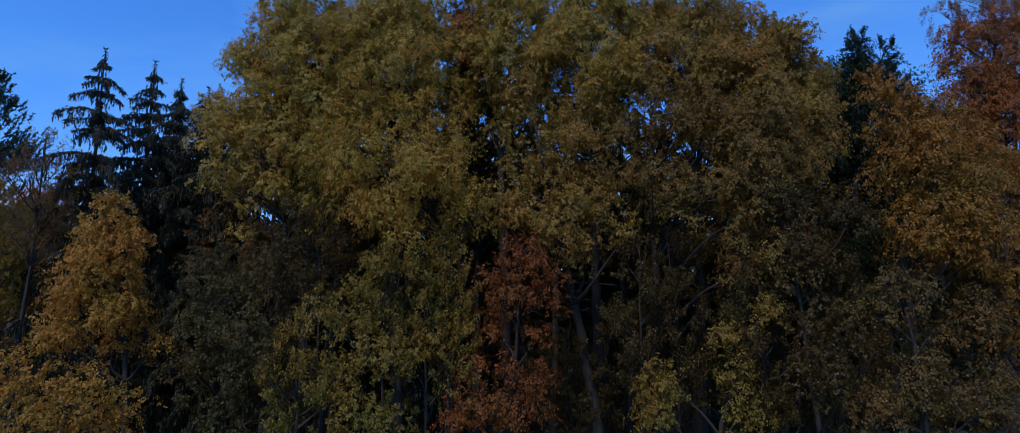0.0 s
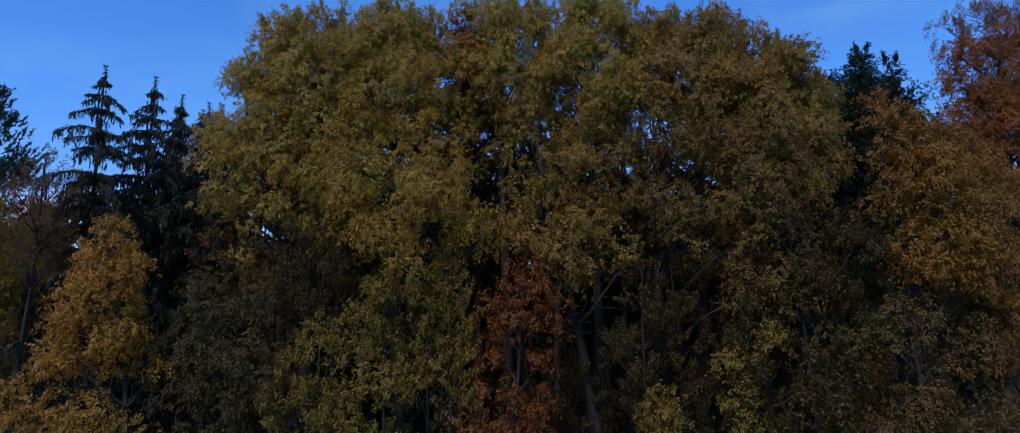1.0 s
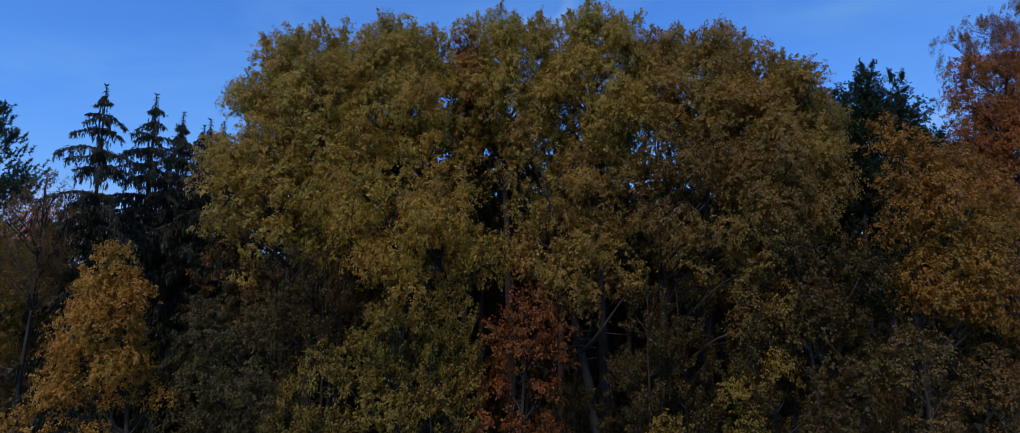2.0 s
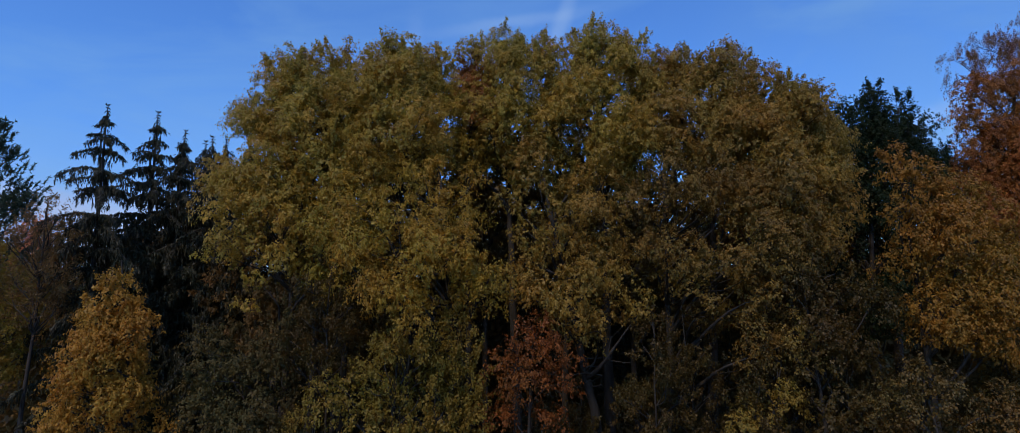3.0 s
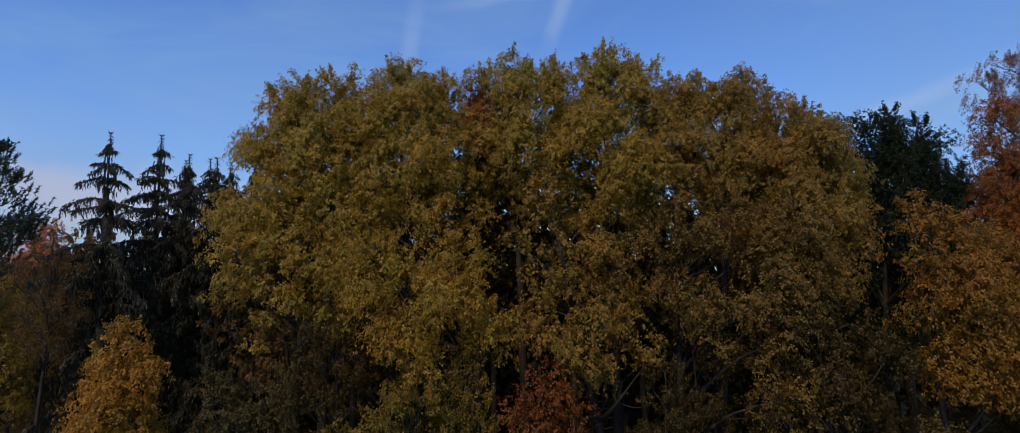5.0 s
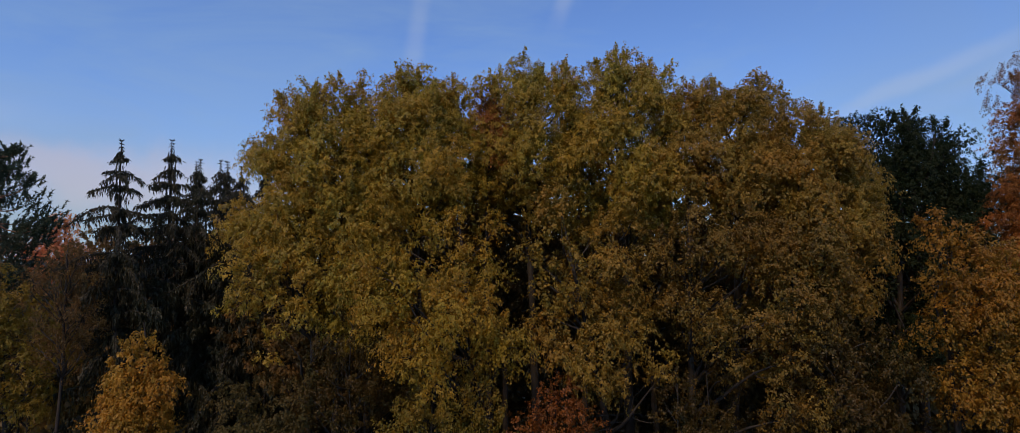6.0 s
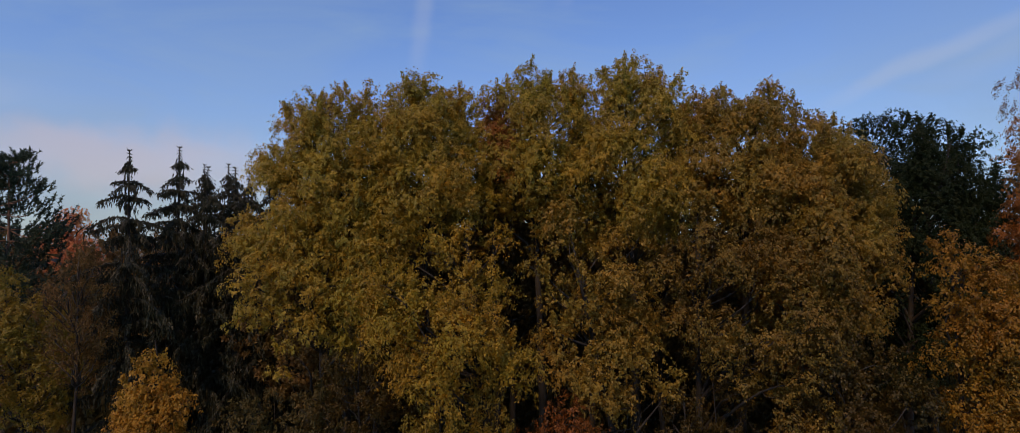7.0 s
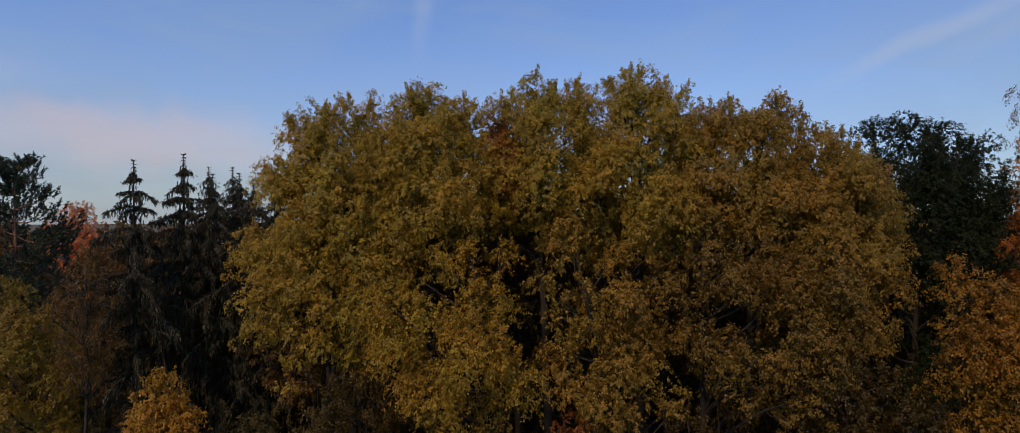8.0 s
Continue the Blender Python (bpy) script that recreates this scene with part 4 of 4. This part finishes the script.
for k, (x, y, z, rx, rz) in enumerate([(2.9, 13.6, 3.5, 0.8, 1.9), (5.3, 13.0, 3.0, 0.9, 1.9), (-1.7, 13.4, 3.3, 0.7, 2.0), (-4.4, 14.2, 5.4, 1.0, 1.3), (3.7, 14.2, 3.6, 1.0, 2.0), (1.5, 15.4, 2.2, 1.2, 1.5), (-1.4, 13.3, 4.2, 0.6, 1.3), (-2.6, 13.2, 4.2, 0.6, 1.0), (-4.2, 12.8, 2.2, 0.8, 1.3), (7.0, 13.4, 3.4, 1.0, 1.9), (8.6, 13.6, 3.2, 1.0, 2.0), (10.0, 13.0, 3.0, 1.1, 1.9), (6.0, 13.9, 3.2, 0.9, 2.2)]):
    leafy_tree("sapling", "sparse olive-brown sapling in the shade of the stand", (x, y), [(x, y, z + rz, 0.4)], ASPEN_LIME if k in (2, 6, 7, 8) else OLIVE, seed=100 + k, mass=(x, y, z, rx, rx * 0.8, rz, 9, 0.55), per_clump=60, clumps=26 if k in (2, 6, 7, 8) else 70, stem=0.035, airy=-0.5, thin=True, group=SAPLINGS)

# ---- left side ----
CONE = []   # a pointed crown, widening downwards
for k in range(9):
    down = 0.12 + 2.7 * (k / 8) ** 1.1
    CONE.append((-8.85 + 0.07 * math.sin(k * 2.1), 13.3 + 0.06 * math.cos(k * 1.7), 6.55 - down, 0.2 + 0.82 * (1 - math.exp(-down * 0.75))))
for k in range(9):   # boughs that stand out of the cone
    down = 1.0 + 0.28 * k
    CONE.append((-8.8 + (0.4 + 0.22 * down) * math.cos(k * 2.4), 13.2 + (0.3 + 0.14 * down) * math.sin(k * 2.4), 6.4 - down, 0.36))
leafy_tree("young_aspen", "young aspen with bright amber leaves, standing free", (-8.0, 13.4),
           CONE, YOUNG_GOLD, seed=51, bough=0.22, merge=0.6, packed=2.6, rise=0.6, airy=-0.4, loose=0.3, dense=0.9, top=(-8.78, 13.35, 6.9), stem=0.07, group="young aspens")
leafy_tree("shrub", "amber-leaved shrub at the foot of the young aspen", (-9.2, 12.3),
           [(-9.6, 12.2, 3.0, 0.76), (-8.5, 12.0, 2.2, 0.74), (-9.9, 12.0, 2.1, 0.74), (-7.9, 12.5, 2.0, 0.64)], YOUNG_GOLD, seed=52, bough=0.25, stem=0.05, category="shrub")
leafy_tree("willow", "rounded willow bush with dull green leaves", (-6.0, 13.8),
           [(-6.7, 14.2, 4.6, 0.91), (-5.5, 14.3, 4.9, 0.84), (-6.4, 13.2, 3.2, 0.83), (-5.2, 13.1, 2.9, 0.89), (-4.4, 12.9, 2.2, 0.67), (-6.0, 12.8, 1.9, 0.79), (-7.2, 14.0, 4.0, 0.66)], WILLOW, BROWN_BARK, seed=53, mass=(-5.9, 13.6, 3.4, 1.4, 1.1, 1.6, 8, 0.65), stem=0.08, category="bush", leaf=0.062)
leafy_tree("aspen", "olive-leaved aspen standing before the spruces", (-14.4, 16.8),
           [(-15.2, 16.6, 7.4, 0.92), (-14.2, 16.6, 7.3, 0.82), (-14.6, 16.4, 6.0, 1.09), (-13.4, 16.5, 5.5, 0.82), (-14.1, 16.2, 4.6, 0.98), (-16.5, 16.6, 6.3, 1.11)], ASPEN_LIME, corners=3, seed=54, mass=(-14.8, 16.8, 5.5, 1.7, 1.4, 2.0, 8, 0.8), stem=0.12)
leafy_tree("birch", "russet birch far behind the pine", (-26.7, 34.2),
           [(-26.6, 34.0, 10.4, 0.7), (-26.8, 33.6, 9.6, 1.1), (-26.0, 33.6, 8.5, 1.3), (-27.6, 33.6, 8.3, 1.3), (-26.5, 33.4, 6.8, 1.6)], ORANGE, BROWN_BARK, seed=55, stem=0.14, leaf=0.09, corners=3, bough=0.55, packed=3.0, merge=0.5, airy=-0.8, pockets=-0.7, per_clump=30, clumps=60)

for k, (x, y, top, wide) in enumerate([(-14.6, 27.0, 9.5, 1.6), (-17.4, 28.4, 9.8, 1.7), (-19.2, 27.2, 9.8, 1.7), (-22.6, 29.6, 7.7, 1.8), (-25.4, 28.0, 9.8, 1.8), (-28.2, 29.0, 10.1, 2.0)]):
    leafy_tree("hornbeam", "brown-leaved tree in the wood behind the spruces", (x, y), [(x, y, top - 0.6, 0.6)], THIN_BROWN, BROWN_BARK, seed=140 + k, mass=(x, y, top - 2.6, wide, wide, 2.5, 10, 1.0), per_clump=32, clumps=60, leaf=0.11, thin=True, airy=-0.7, twigs=False, stem=0.12, group="brown trees in the wood")
for k, (x, y, z, rx, rz) in enumerate([(-12.6, 16.0, 6.9, 0.8, 1.7), (-15.6, 18.6, 5.6, 1.5, 1.5), (-17.6, 20.4, 5.1, 1.4, 1.7)]):
    leafy_tree("larch", "thin brownish tree in front of the spruces", (x, y), [(x, y, z + rz, 0.35)], THIN_BROWN, BROWN_BARK, seed=120 + k, mass=(x, y, z, rx, rx * 0.8, rz, 14, 0.7), per_clump=34, clumps=70, leaf=0.045, thin=True, stem=0.07, group="thin brownish trees by the spruces")

LOBES = np.array(ALL_LOBES)
for plan in PLANS:
    tree = grow(*plan[:-1], **plan[-1])
    if "grey-trunked" in plan[1]:   # bare crooked boughs low on the trunk
        rng = np.random.default_rng(200)
        for z, turn, long in ((4.7, 200, 0.9), (4.5, 175, 0.7), (4.3, 215, 1.0), (4.9, 330, 0.8), (4.1, 190, 0.6), (5.3, 240, 0.7)):
            way = np.array([math.cos(radians(turn)), math.sin(radians(turn)), 0.0])
            start = np.array([-0.35, -0.2, z])
            path = bent(start, start + way * long + np.array([0, 0, rng.uniform(-0.45, 0.15)]), rng, 0.16, 9)
            v, q = tube(path, np.linspace(0.02, 0.006, 9), 6)
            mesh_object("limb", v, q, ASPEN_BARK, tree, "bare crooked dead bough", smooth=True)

# ---- conifers ----
spruce("spruce", "dark spruce with drooping boughs in tiers", (-12.0, 17.1), 11.75, 61, gap=0.62, full=1.0, spread=0.88)
spruce("spruce", "dark slender spruce with a bare spiked tip", (-11.5, 18.8), 12.1, 62, spread=0.8, gap=0.6)
spruce("spruce", "dark spruce crowded behind its neighbours", (-10.6, 18.5), 11.45, 63, spread=0.8)
spruce("spruce", "dark spruce crowded behind its neighbours", (-11.3, 21.5), 11.9, 64, full=0.28, spread=1.15, gap=0.45)
spruce("spruce", "dark spruce crowded behind its neighbours", (-12.6, 22.2), 12.0, 65, full=0.28)
spruce("spruce", "broad dark spruce beside the stand of aspens", (-10.2, 19.6), 11.55, 68, gap=0.4, spread=1.0, full=0.55)
spruce("spruce", "broad dark spruce beside the stand of aspens", (-9.5, 19.2), 11.3, 66, gap=0.4, spread=1.05, full=0.55)
spruce("spruce", "broad dark spruce beside the stand of aspens", (-8.7, 19.2), 11.45, 67, gap=0.4, spread=1.05, full=0.55)
for k, (x, y, h) in enumerate([(-5.5, 20.5, 8.8), (-2.6, 21.0, 8.6), (0.4, 20.6, 8.9), (3.2, 21.2, 8.7), (6.0, 20.4, 9.3), (8.9, 19.6, 9.6), (-15.0, 22.0, 8.3)]):
    spruce("spruce", "dark spruce in the shade behind the aspens", (x, y), h, 70 + k, spread=1.1, bare=0.02, gap=0.42, full=0.2)
pine("pine", "dark pine with upswept brushes of needles", (-18.0, 19.6), 11.8, 81, reach=1.8)
